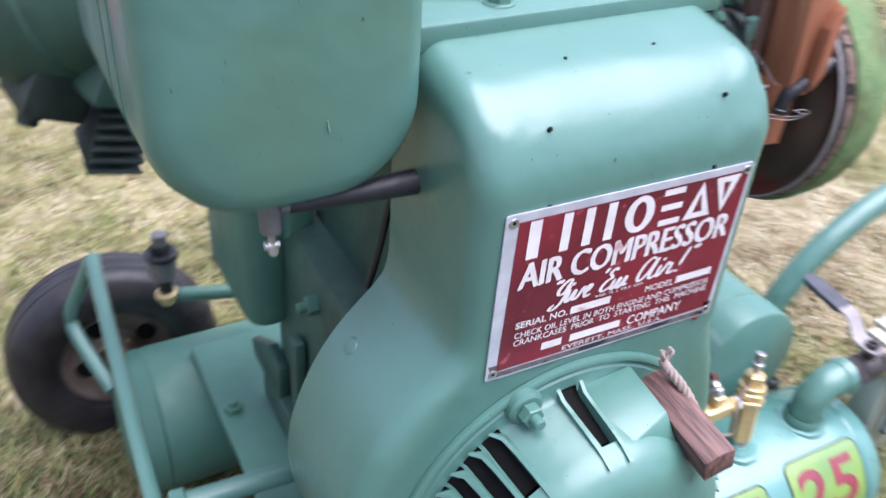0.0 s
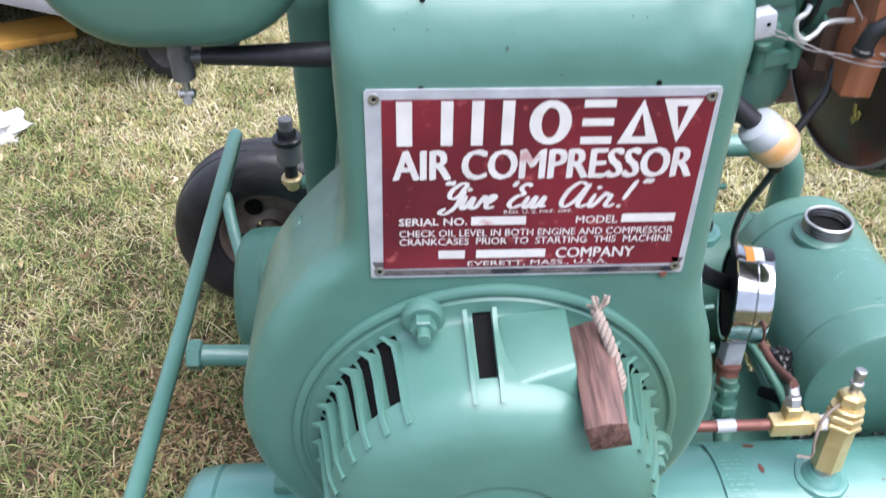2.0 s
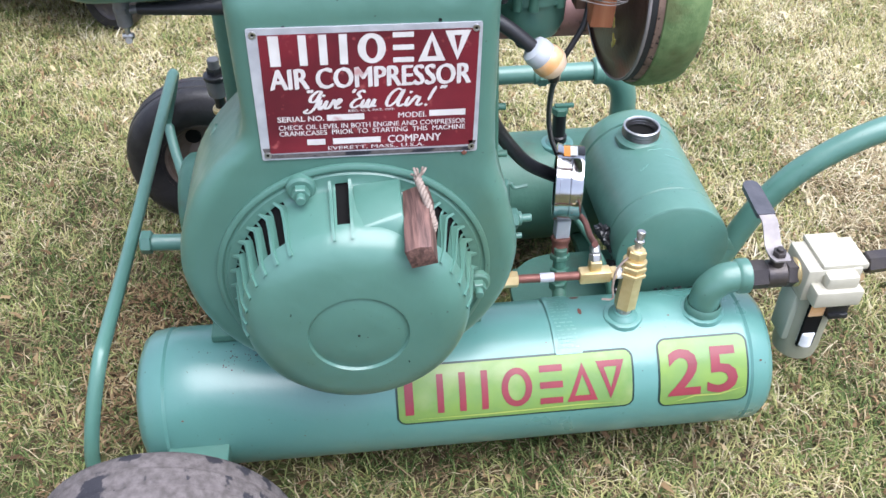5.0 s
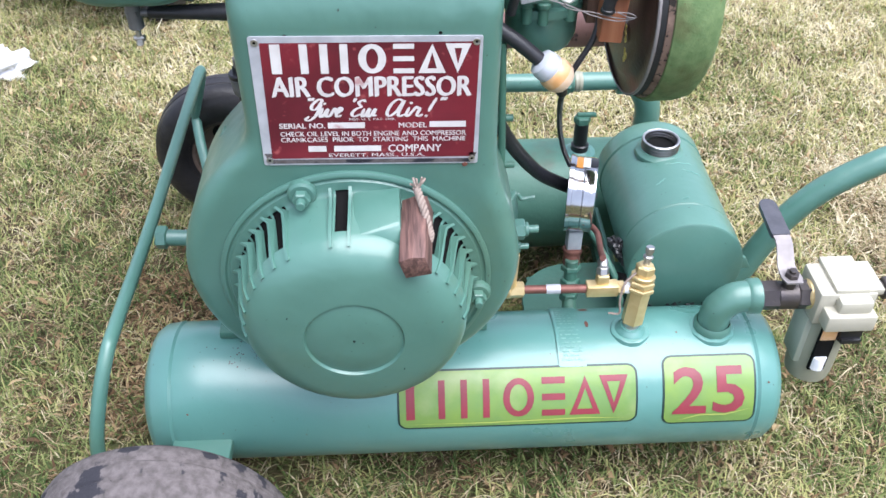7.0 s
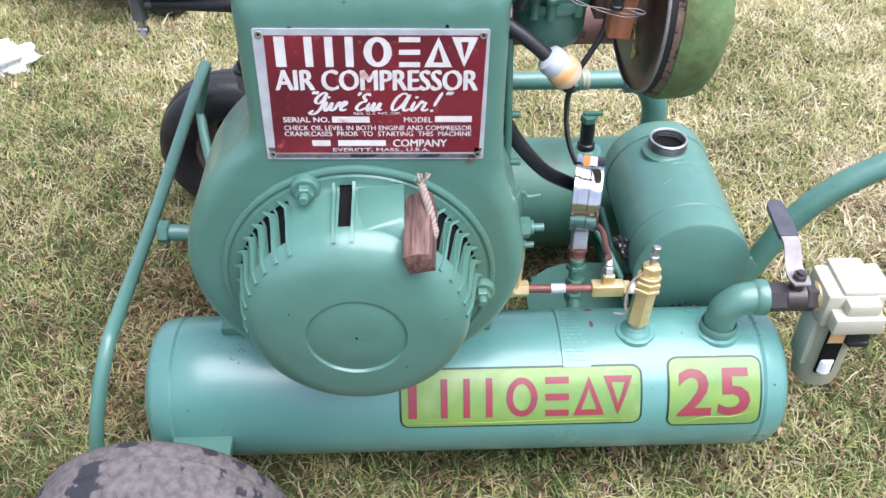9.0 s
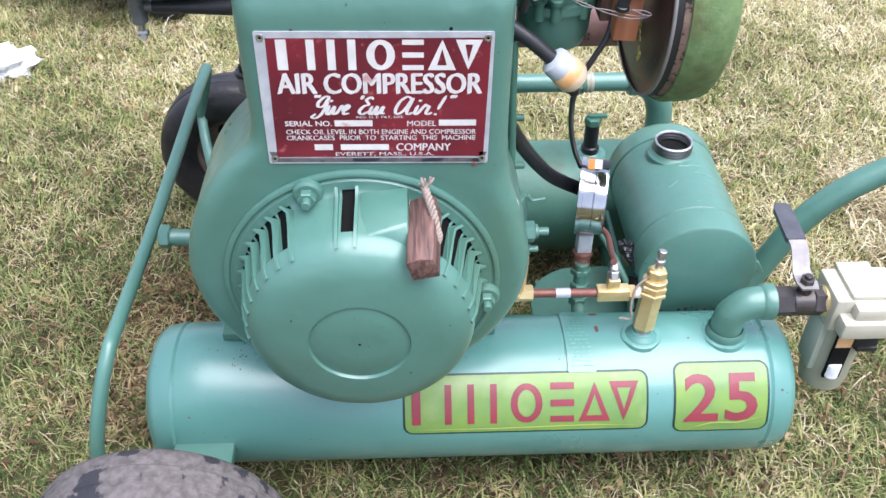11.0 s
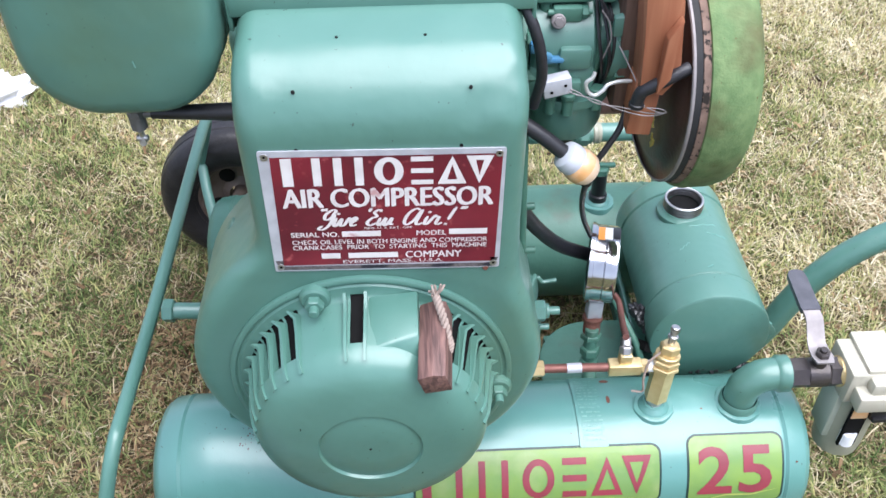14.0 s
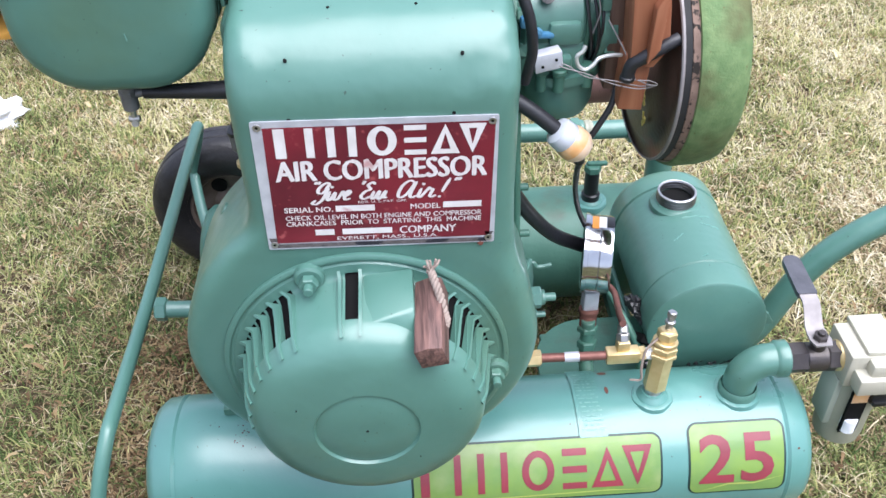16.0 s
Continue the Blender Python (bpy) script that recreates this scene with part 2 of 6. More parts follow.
def island_material(name, stops, rough, patch, spread, base):
    """Blades and crumbs, coloured piece by piece, with patches of one tone."""
    m = bpy.data.materials.new(name)
    m.use_nodes = True
    n, l = m.node_tree.nodes, m.node_tree.links
    b = n["Principled BSDF"]
    b.inputs["Roughness"].default_value, b.inputs["Specular IOR Level"].default_value = rough, 0.25
    g, pos, t = n.new("ShaderNodeNewGeometry"), n.new("ShaderNodeTexCoord"), n.new("ShaderNodeTexNoise")
    t.inputs["Scale"].default_value, t.inputs["Detail"].default_value = 3.2, 5.0
    l.new(pos.outputs["Object"], t.inputs["Vector"])
    mr = n.new("ShaderNodeMapRange")
    mr.inputs["From Min"].default_value, mr.inputs["From Max"].default_value = 0.36, 0.64
    mr.inputs["To Min"].default_value, mr.inputs["To Max"].default_value = -patch, patch
    l.new(t.outputs["Fac"], mr.inputs["Value"])
    wide = n.new("ShaderNodeTexNoise")
    wide.inputs["Scale"].default_value, wide.inputs["Detail"].default_value = 11.0, 3.0
    l.new(pos.outputs["Object"], wide.inputs["Vector"])
    tuft = n.new("ShaderNodeMapRange")
    tuft.inputs["From Min"].default_value, tuft.inputs["From Max"].default_value = 0.36, 0.64
    tuft.inputs["To Min"].default_value, tuft.inputs["To Max"].default_value = -patch * 0.9, patch * 0.9
    l.new(wide.outputs["Fac"], tuft.inputs["Value"])
    sep, dry, both_, half = n.new("ShaderNodeSeparateXYZ"), n.new("ShaderNodeMapRange"), n.new("ShaderNodeMath"), n.new("ShaderNodeMath")
    l.new(pos.outputs["Object"], sep.inputs[0])
    dry.inputs["From Min"].default_value, dry.inputs["From Max"].default_value = -0.2, 1.3
    dry.inputs["To Min"].default_value, dry.inputs["To Max"].default_value = -0.23, 0.20
    lean_ = n.new("ShaderNodeMath")  # lawn dries towards +y and +x; green end also carries shade by the tank
    lean_.operation = "MULTIPLY_ADD"
    lean_.inputs[1].default_value = 0.45
    l.new(sep.outputs["X"], lean_.inputs[0])
    l.new(sep.outputs["Y"], lean_.inputs[2])
    l.new(lean_.outputs[0], dry.inputs["Value"])
    l.new(tuft.outputs[0], both_.inputs[0])
    l.new(dry.outputs[0], both_.inputs[1])
    half.inputs[1].default_value = spread
    half.operation = "MULTIPLY_ADD"
    l.new(g.outputs["Random Per Island"], half.inputs[0])
    l.new(both_.outputs[0], half.inputs[2])
    shift = n.new("ShaderNodeMath")
    shift.inputs[1].default_value = base
    l.new(half.outputs[0], shift.inputs[0])
    add = n.new("ShaderNodeMath")
    add.use_clamp = True
    l.new(shift.outputs[0], add.inputs[0])
    l.new(mr.outputs[0], add.inputs[1])
    r = n.new("ShaderNodeValToRGB")
    r.color_ramp.interpolation = "LINEAR"
    e = r.color_ramp.elements
    while len(e) < len(stops):
        e.new(0.5)
    for el, (p, c) in zip(e, stops):
        el.position, el.color = p, (*c, 1)
    l.new(add.outputs[0], r.inputs[0])
    l.new(r.outputs[0], b.inputs["Base Color"])
    thin, both = n.new("ShaderNodeBsdfTranslucent"), n.new("ShaderNodeMixShader")
    l.new(r.outputs[0], thin.inputs["Color"])
    both.inputs[0].default_value = 0.22
    l.new(b.outputs[0], both.inputs[1])
    l.new(thin.outputs[0], both.inputs[2])
    l.new(both.outputs[0], n["Material Output"].inputs["Surface"])
    return m


GRASS = island_material("green_lawn_grass", ((0.0, (0.055, 0.092, 0.024)), (0.22, (0.145, 0.190, 0.060)), (0.45, (0.275, 0.298, 0.112)),
                                             (0.68, (0.400, 0.375, 0.150)), (0.88, (0.545, 0.480, 0.265)), (1.0, (0.625, 0.555, 0.360))), 0.7, 0.20, 0.70, 0.08)
THATCH = island_material("dry_straw_thatch", ((0.0, (0.090, 0.060, 0.032)), (0.20, (0.200, 0.142, 0.080)), (0.42, (0.360, 0.280, 0.160)), (0.66, (0.525, 0.448, 0.290)),
                                              (0.90, (0.680, 0.608, 0.440)), (1.0, (0.760, 0.700, 0.540))), 0.8, 0.11, 0.82, 0.04)
LITTER = island_material("dead_leaf_crumbs", ((0.0, (0.095, 0.056, 0.028)), (0.40, (0.230, 0.145, 0.075)), (0.75, (0.410, 0.300, 0.160)), (1.0, (0.64, 0.54, 0.36))), 0.8, 0.10, 0.80, 0.10)
SOIL = material("lawn_thatch_soil", (0.070, 0.052, 0.034), 0.95, second=(0.130, 0.100, 0.062), scale=70, amount=0.9, bump=0.006, bump_scale=120,
                stain=(0.110, 0.120, 0.050), stain_scale=9, stain_at=(0.40, 0.70), spec=0.1)


# ---- mesh helpers ----
def finish(bm, name, mat, angle=38):
    bmesh.ops.recalc_face_normals(bm, faces=bm.faces)
    me = bpy.data.meshes.new(name)
    bm.to_mesh(me)
    bm.free()
    me.materials.append(mat)
    me.polygons.foreach_set("use_smooth", [angle > 0] * len(me.polygons))
    if angle > 0:
        me.set_sharp_from_angle(angle=radians(angle))
    return me


def part(name, bm, mat, parent=None, label="", angle=38):
    ob = new(name, finish(bm, name, mat, angle))
    if parent is not None:
        ob.parent = parent
    return tagged(ob, label)


def merge(*bms):
    """Several shapes as one mesh."""
    out = bms[0]
    for b in bms[1:]:
        me = bpy.data.meshes.new("tmp")
        b.to_mesh(me)
        b.free()
        out.from_mesh(me)
        bpy.data.meshes.remove(me)
    return out


def box(c, s, bevel=0.0, m=None, seg=2):
    bm = bmesh.new()
    bmesh.ops.create_cube(bm, size=1)
    bmesh.ops.scale(bm, vec=s, verts=bm.verts)
    if bevel:
        bmesh.ops.bevel(bm, geom=bm.edges[:], offset=bevel, segments=seg, affect="EDGES", profile=0.5)
    if m is not None:
        bmesh.ops.transform(bm, matrix=m, verts=bm.verts)
    bmesh.ops.translate(bm, vec=c, verts=bm.verts)
    return bm


def along(p, d):
    """A frame at p whose z runs along d."""
    return Matrix.Translation(p) @ Vector(d).to_track_quat("Z", "Y").to_matrix().to_4x4()


def revolve(profile, m, seg=48, closed=False):
    """A profile of (radius, height) turned round the z of the frame m."""
    bm = bmesh.new()
    rings = []
    for r, h in profile:
        if r < 1e-6:
            rings.append([bm.verts.new(m @ Vector((0, 0, h)))])
        else:
            rings.append([bm.verts.new(m @ Vector((r * math.cos(2 * math.pi * k / seg), r * math.sin(2 * math.pi * k / seg), h))) for k in range(seg)])
    pairs = list(zip(rings, rings[1:])) + ([(rings[-1], rings[0])] if closed else [])
    for a, b in pairs:
        for k in range(seg):
            j = (k + 1) % seg
            if len(a) == 1 and len(b) > 1:
                bm.faces.new((a[0], b[k], b[j]))
            elif len(b) == 1 and len(a) > 1:
                bm.faces.new((a[k], a[j], b[0]))
            elif len(a) > 1:
                bm.faces.new((a[k], a[j], b[j], b[k]))
    return bm


def rod(p, q, r, seg=20, round_=0.15, r2=None):
    """A solid rod from p to q with softened ends."""
    p, q = Vector(p), Vector(q)
    d, r2 = (q - p).length, r2 or r
    e = min(r * round_, d * 0.2)
    return revolve([(0, 0), (r - e, 0), (r, e), (r2, d - e), (r2 - e, d), (0, d)], along(p, q - p), seg)


def hexagon(p, q, r, chamfer=0.12):
    return rod(p, q, r, 6, chamfer)


def spline(points, n=10):
    """A smooth line through points."""
    p = [Vector(x) for x in points]
    p = [2 * p[0] - p[1]] + p + [2 * p[-1] - p[-2]]
    out = []
    for a, b, c, d in zip(p, p[1:], p[2:], p[3:]):
        for k in range(n):
            t = k / n
            out.append(0.5 * (2 * b + (c - a) * t + (2 * a - 5 * b + 4 * c - d) * t * t + (3 * b - a - 3 * c + d) * t ** 3))
    return out + [p[-2]]


def tube(points, r, seg=14, smooth=10, bore=0.0):
    """A round tube along points; bore: the radius of an open bore at its ends."""
    line = spline(points, smooth) if smooth else [Vector(x) for x in points]
    bm, rings = bmesh.new(), []
    t0 = (line[1] - line[0]).normalized()
    side = t0.orthogonal().normalized()
    for i, p in enumerate(line):
        t = (line[min(i + 1, len(line) - 1)] - line[max(i - 1, 0)]).normalized()
        side = (side - t * side.dot(t)).normalized()
        up = t.cross(side)
        rings.append([bm.verts.new(p + r * (math.cos(2 * math.pi * k / seg) * side + math.sin(2 * math.pi * k / seg) * up)) for k in range(seg)])
    for a, b in zip(rings, rings[1:]):
        for k in range(seg):
            bm.faces.new((a[k], a[(k + 1) % seg], b[(k + 1) % seg], b[k]))
    if not bore:
        bm.faces.new(rings[0][::-1])
        bm.faces.new(rings[-1])
    return bm


def plate(outline, thick, m, bevel=0.0):
    """A flat plate of the outline (x, y), thick along z of the frame m."""
    bm = bmesh.new()
    f = bm.faces.new([bm.verts.new((x, y, 0)) for x, y in outline])
    top = bmesh.ops.extrude_face_region(bm, geom=[f])["geom"]
    bmesh.ops.translate(bm, vec=(0, 0, thick), verts=[v for v in top if isinstance(v, bmesh.types.BMVert)])
    if bevel:
        bmesh.ops.bevel(bm, geom=bm.edges[:], offset=bevel, segments=2, affect="EDGES", profile=0.5)
    bmesh.ops.transform(bm, matrix=m, verts=bm.verts)
    return bm


def rounded(x0, y0, x1, y1, r, n=6):
    """The outline of a rectangle with round corners."""
    out = []
    for cx, cy, a in ((x1 - r, y1 - r, 0), (x0 + r, y1 - r, 90), (x0 + r, y0 + r, 180), (x1 - r, y0 + r, 270)):
        out += [(cx + r * math.cos(radians(a + 90 * k / n)), cy + r * math.sin(radians(a + 90 * k / n))) for k in range(n + 1)]
    return out


def arc(cx, cy, rx, ry, a0, a1, n=12):
    return [(cx + rx * math.cos(radians(a0 + (a1 - a0) * k / n)), cy + ry * math.sin(radians(a0 + (a1 - a0) * k / n))) for k in range(n + 1)]


def flat(outline):
    bm = bmesh.new()
    bm.faces.new([bm.verts.new((x, y, 0)) for x, y in outline])
    return bm


def writing(text, x0, y0, x1, y1, bold=0.0, shear=0.0):
    """Flat lettering that fills the rectangle."""
    cu = bpy.data.curves.new("writing", "FONT")
    cu.body, cu.offset, cu.shear, cu.resolution_u = text, bold, shear, 3
    ob = new("writing", cu)
    me = bpy.data.meshes.new_from_object(ob.evaluated_get(bpy.context.evaluated_depsgraph_get()))
    bpy.data.objects.remove(ob)
    bm = bmesh.new()
    bm.from_mesh(me)
    bpy.data.meshes.remove(me)
    bpy.data.curves.remove(cu)
    bmesh.ops.dissolve_degenerate(bm, edges=bm.edges, dist=1e-5)
    xs, ys = [v.co.x for v in bm.verts], [v.co.y for v in bm.verts]
    for v in bm.verts:
        v.co.x = x0 + (v.co.x - min(xs)) / (max(xs) - min(xs)) * (x1 - x0)
        v.co.y = y0 + (v.co.y - min(ys)) / (max(ys) - min(ys)) * (y1 - y0)
        v.co.z = 0
    return bm


def band(outer, inner):
    """A flat closed band between two outlines of equal length."""
    bm = bmesh.new()
    a, b = [[bm.verts.new((x, y, 0)) for x, y in o] for o in (outer, inner)]
    for k in range(len(a)):
        j = (k + 1) % len(a)
        bm.faces.new((a[k], a[j], b[j], b[k]))
    return bm


def name_shapes(x0, y0, x1, y1, s):
    """Plain bars, a ring and two wedges that stand in for a brand name; s: the stroke as a share of the width."""
    w, h = x1 - x0, y1 - y0
    X, Y = lambda u: x0 + w * u, lambda v: y0 + h * v
    quad = lambda u0, u1, v0, v1: flat([(X(u0), Y(v0)), (X(u1), Y(v0)), (X(u1), Y(v1)), (X(u0), Y(v1))])
    out = [quad(0.0, s * 1.3, 0, 1), quad(0.145, 0.145 + s, 0, 1), quad(0.245, 0.245 + s, 0, 1), quad(0.345, 0.345 + s, 0, 1)]
    ring = lambda rx, ry: arc(X(0.505), Y(0.5), rx, ry, 0, 345, 23)
    out.append(band(ring(w * 0.070, h * 0.5), ring(w * (0.070 - s), h * 0.34)))
    for v in (0.0, 0.415, 0.83):
        out.append(quad(0.610, 0.715, v, v + 0.17))
    out.append(band([(X(0.735), Y(0)), (X(0.875), Y(0)), (X(0.805), Y(1))], [(X(0.735 + s * 1.15), Y(0.16)), (X(0.875 - s * 1.15), Y(0.16)), (X(0.805), Y(0.70))]))
    out.append(band([(X(0.870), Y(1)), (X(1.0), Y(1)), (X(0.935), Y(0))], [(X(0.870 + s * 1.15), Y(0.84)), (X(1.0 - s * 1.15), Y(0.84)), (X(0.935), Y(0.30))]))
    return out


# ---- ground ----
bm = bmesh.new()
edges = [-60, -20, -8, -4, -2.4] + [x * 0.1 for x in range(-20, 27)] + [3.2, 5, 9, 20, 60]
rows = []
for gy in edges:
    row = []
    for gx in edges:
        near = max(0, 1 - max(abs(gx), abs(gy)) / 4)
        row.append(bm.verts.new((gx, gy, GROUND - 0.012 + near * 0.012 * noise.noise((gx * 3.1, gy * 3.1, 0.5)))))
    rows.append(row)
for a, b in zip(rows, rows[1:]):
    for k in range(len(a) - 1):
        bm.faces.new((a[k], a[k + 1], b[k + 1], b[k]))
ground = part("ground", bm, SOIL)
tagged(ground, "dry patchy lawn soil under thin mown grass", "ground", kind="structure")


def blades(count, x0, x1, y0, y1, length, wide, flatness, mat, seed, clear=None, gathered=0.45):
    """Many thin bent grass blades, as one object; the higher the flatness, the more matted."""
    rng = np.random.default_rng(seed)
    x, y = rng.uniform(x0, x1, count), rng.uniform(y0, y1, count)
    # tufts: part of the blades gather round random centres and share a direction
    centre = rng.integers(0, count // 18, count)
    cx, cy = rng.uniform(x0, x1, count // 18), rng.uniform(y0, y1, count // 18)
    swirl = rng.uniform(0, 2 * np.pi, count // 18)
    tuft = rng.random(count) < gathered
    x = np.where(tuft, cx[centre] + rng.normal(0, 0.012, count), x)
    y = np.where(tuft, cy[centre] + rng.normal(0, 0.012, count), y)
    patchy = np.sin(x * 17 + 3 * np.sin(y * 9)) * np.sin(y * 21 + 2.5 * np.sin(x * 11 + 1)) + 0.6 * np.sin(x * 41 + 2 * np.sin(y * 33)) * np.sin(y * 37 + 1.3)
    keep = (rng.random(count) > 0.55 * np.clip(patchy - 0.35, 0, 1)) & (rng.random(count) > 0.75 * np.exp(-(((x + 0.24) / 0.16) ** 2 + ((y - 0.27) / 0.15) ** 2)))
    if clear:
        keep &= (x < clear[0]) | (x > clear[1]) | (y < clear[2]) | (y > clear[3])
    x, y, centre, tuft = x[keep], y[keep], centre[keep], tuft[keep]
    count = len(x)
    size = rng.uniform(0.45, 1.25, count) * length
    turn = np.where(tuft, swirl[centre] + rng.normal(0, 1.0, count), rng.uniform(0, 2 * np.pi, count))
    lean = rng.uniform(flatness - 0.5, flatness + 0.4, count)
    w = rng.uniform(0.6, 1.4, count) * wide
    d = np.stack([np.cos(turn), np.sin(turn)], 1)
    s = np.stack([-np.sin(turn), np.cos(turn)], 1)
    base = np.stack([x, y, GROUND - 0.006 + rng.uniform(0, 0.010, count)], 1)
    out = np.zeros((count, 5, 3))
    mid_r, mid_h = size * 0.5 * np.sin(lean * 0.7), size * 0.5 * np.cos(lean * 0.7)
    tip_r, tip_h = mid_r + size * 0.5 * np.sin(lean * 1.25), mid_h + size * 0.5 * np.cos(np.minimum(lean * 1.25, 1.75))
    for k, (r, h, half) in enumerate(((0, 0, 1), (0, 0, -1), (mid_r, mid_h, 0.9), (mid_r, mid_h, -0.9), (tip_r, tip_h, 0))):
        out[:, k, :2] = base[:, :2] + d * np.reshape(r * np.ones(count), (-1, 1)) + s * (w * half)[:, None]
        out[:, k, 2] = base[:, 2] + h
    faces = np.array([[0, 1, 3], [0, 3, 2], [2, 3, 4]])
    tri = (np.arange(count)[:, None, None] * 5 + faces).reshape(-1, 3)
    me = bpy.data.meshes.new("grass")
    me.from_pydata(out.reshape(-1, 3).tolist(), [], tri.tolist())
    me.materials.append(mat)
    return me


thatch = new("straw", blades(215000, -1.75, 1.95, -0.50, 2.35, 0.0360, 0.00080, 1.50, THATCH, 5))
tagged(thatch, "matted dry straw thatch between the green blades", "straw", kind="stuff")
grass = new("grass", blades(340000, -1.75, 1.95, -0.50, 2.35, 0.0300, 0.00098, 1.05, GRASS, 3))
tagged(grass, "short mown lawn grass, olive green and half dry", "grass", kind="stuff")
straw = new("straw", blades(340, -1.6, 1.8, -0.40, 2.2, 0.085, 0.0009, 1.60, THATCH, 21))
straw.location = (0, 0, 0.015)
tagged(straw, "single long dry straws lying on the lawn", "straw", kind="stuff")
lawn = new("grass", blades(160000, -5.0, 5.2, -4.0, 5.6, 0.040, 0.0036, 1.15, GRASS, 12, (-1.70, 1.90, -0.45, 2.30)))
tagged(lawn, "sparser dry lawn grass farther round the machine", "grass", kind="stuff")
outer_straw = new("straw", blades(90000, -5.0, 5.2, -4.0, 5.6, 0.045, 0.0036, 1.50, THATCH, 14, (-1.70, 1.90, -0.45, 2.30)))
tagged(outer_straw, "dry pale straw lying between the grass", "straw", kind="stuff")
litter = new("leaf_litter", blades(21000, -1.75, 1.95, -0.50, 2.35, 0.016, 0.0017, 1.45, LITTER, 8))
litter.location = (0, 0, 0.009)
tagged(litter, "brown dead leaf crumbs scattered in the lawn", "leaf litter", kind="stuff")
dead_leaves = new("dead_leaves", blades(2100, -1.75, 1.95, -0.50, 2.35, 0.024, 0.0032, 1.60, LITTER, 33, None, 0.0))
dead_leaves.location = (0, 0, 0.012)
tagged(dead_leaves, "curled tan dead leaves lying on the lawn", "dead leaves", kind="stuff")


bare = new("leaf_litter", blades(5200, -0.44, -0.08, 0.10, 0.44, 0.017, 0.0013, 1.50, LITTER, 51, None, 0.2))
bare.location = (0, 0, 0.006)
tagged(bare, "pinkish brown crumbs on a bare patch of soil", "leaf litter", kind="stuff")
matted = new("straw", blades(7000, 0.80, 1.25, 0.30, 0.72, 0.034, 0.0010, 1.60, THATCH, 52, None, 0.3))
matted.location = (0, 0, 0.012)
tagged(matted, "matted pale straw on a dead patch of lawn", "straw", kind="stuff")


# ---- the air compressor ----
machine = new("air_compressor")
machine.location = (0, 0, 0)
tagged(machine, "green twin-tank portable petrol air compressor standing on the lawn", "air compressor")

TANK_R, TANK_Z, TANK_Y, REAR_Y = 0.0888, 0.117, 0.0745, 0.472


def tank_shell(y, x0, x1):
    """A welded tank lying along x, with dished ends and a bead near each end."""
    R, e = TANK_R, 0.038
    half = [(0, 0.0), (R * 0.45, 0.002), (R * 0.75, 0.006), (R * 0.90, 0.012), (R * 0.975, 0.021), (R, e), (R + 0.0008, e + 0.002), (R - 0.0012, e + 0.0055), (R, e + 0.009)]
    prof = half + [(R, (x1 - x0) * k / 10) for k in range(1, 10)] + [(r, (x1 - x0) - h) for r, h in reversed(half)]
    return revolve(prof, along((x0, y, TANK_Z), (1, 0, 0)), 72)


front_tank = part("front_tank", tank_shell(TANK_Y, -0.303, 0.496), GREEN_TANK, machine, "glossy pale green welded air tank")
rear_tank = part("rear_tank", tank_shell(REAR_Y, -0.300, 0.425), GREEN_DULL, machine, "green welded air tank behind the engine")


def on_tank(bm, lift, cuts=10):
    """Bends a flat shape (x, angle in degrees) on to the front tank."""
    ys = [v.co.y for v in bm.verts]
    lo, hi = min(ys), max(ys)
    for k in range(1, cuts):
        bmesh.ops.bisect_plane(bm, geom=bm.verts[:] + bm.edges[:] + bm.faces[:], plane_co=(0, lo + (hi - lo) * k / cuts, 0), plane_no=(0, 1, 0))
    for v in bm.verts:
        a, r = radians(v.co.y), TANK_R + lift
        v.co = Vector((v.co.x, TANK_Y - r * math.cos(a), TANK_Z + r * math.sin(a)))
    return bm


DEG = math.degrees(1 / TANK_R)


def decal(x0, x1, a0, a1, label):
    """A lime sticker with round corners and a dark outline; its corners are given in metres and degrees."""
    sheet = [(x, a0 + y * DEG) for x, y in rounded(x0, 0, x1, (a1 - a0) / DEG, 0.010)]
    rim = [(x, a0 + y * DEG) for x, y in rounded(x0 - 0.0026, -0.0024, x1 + 0.0026, (a1 - a0) / DEG + 0.0026, 0.0125)]
    d = part("decal", on_tank(flat(sheet), 0.0010), LIME, machine, label)
    part("outline", on_tank(flat(rim), 0.0005), DECAL_EDGE, d)
    return d


name_decal = decal(0.014, 0.3015, 11.5, 57.0, "lime sticker with red shapes and a dark outline")
for bm in name_shapes(0.022, 19.0, 0.292, 50.0, 0.030):
    part("shape", on_tank(bm, 0.0016), DECAL_RED, name_decal, "red sticker shape")
number_decal = decal(0.337, 0.447, 7.5, 62.0, "lime sticker with the red number 25")
for digit, dx0, dx1 in (("2", 0.3469, 0.3882), ("5", 0.3962, 0.4352)):
    part("lettering", on_tank(writing(digit, dx0, 16.0, dx1, 54.0, 0.020), 0.0016), DECAL_RED, number_decal, "red numeral " + digit)

part("crease", on_tank(flat([(0.350, 9.5), (0.382, 14.5), (0.412, 14.0), (0.446, 20.0), (0.412, 15.4), (0.381, 15.8)]), 0.0019, 4), YELLOW_CREASE, number_decal, "yellow crease in the sticker")
part("crease", on_tank(flat([(0.020, 15.0), (0.120, 14.0), (0.240, 15.6), (0.294, 14.8), (0.240, 16.6), (0.120, 15.2)]), 0.0019, 4), YELLOW_CREASE, name_decal, "yellow crease in the sticker")
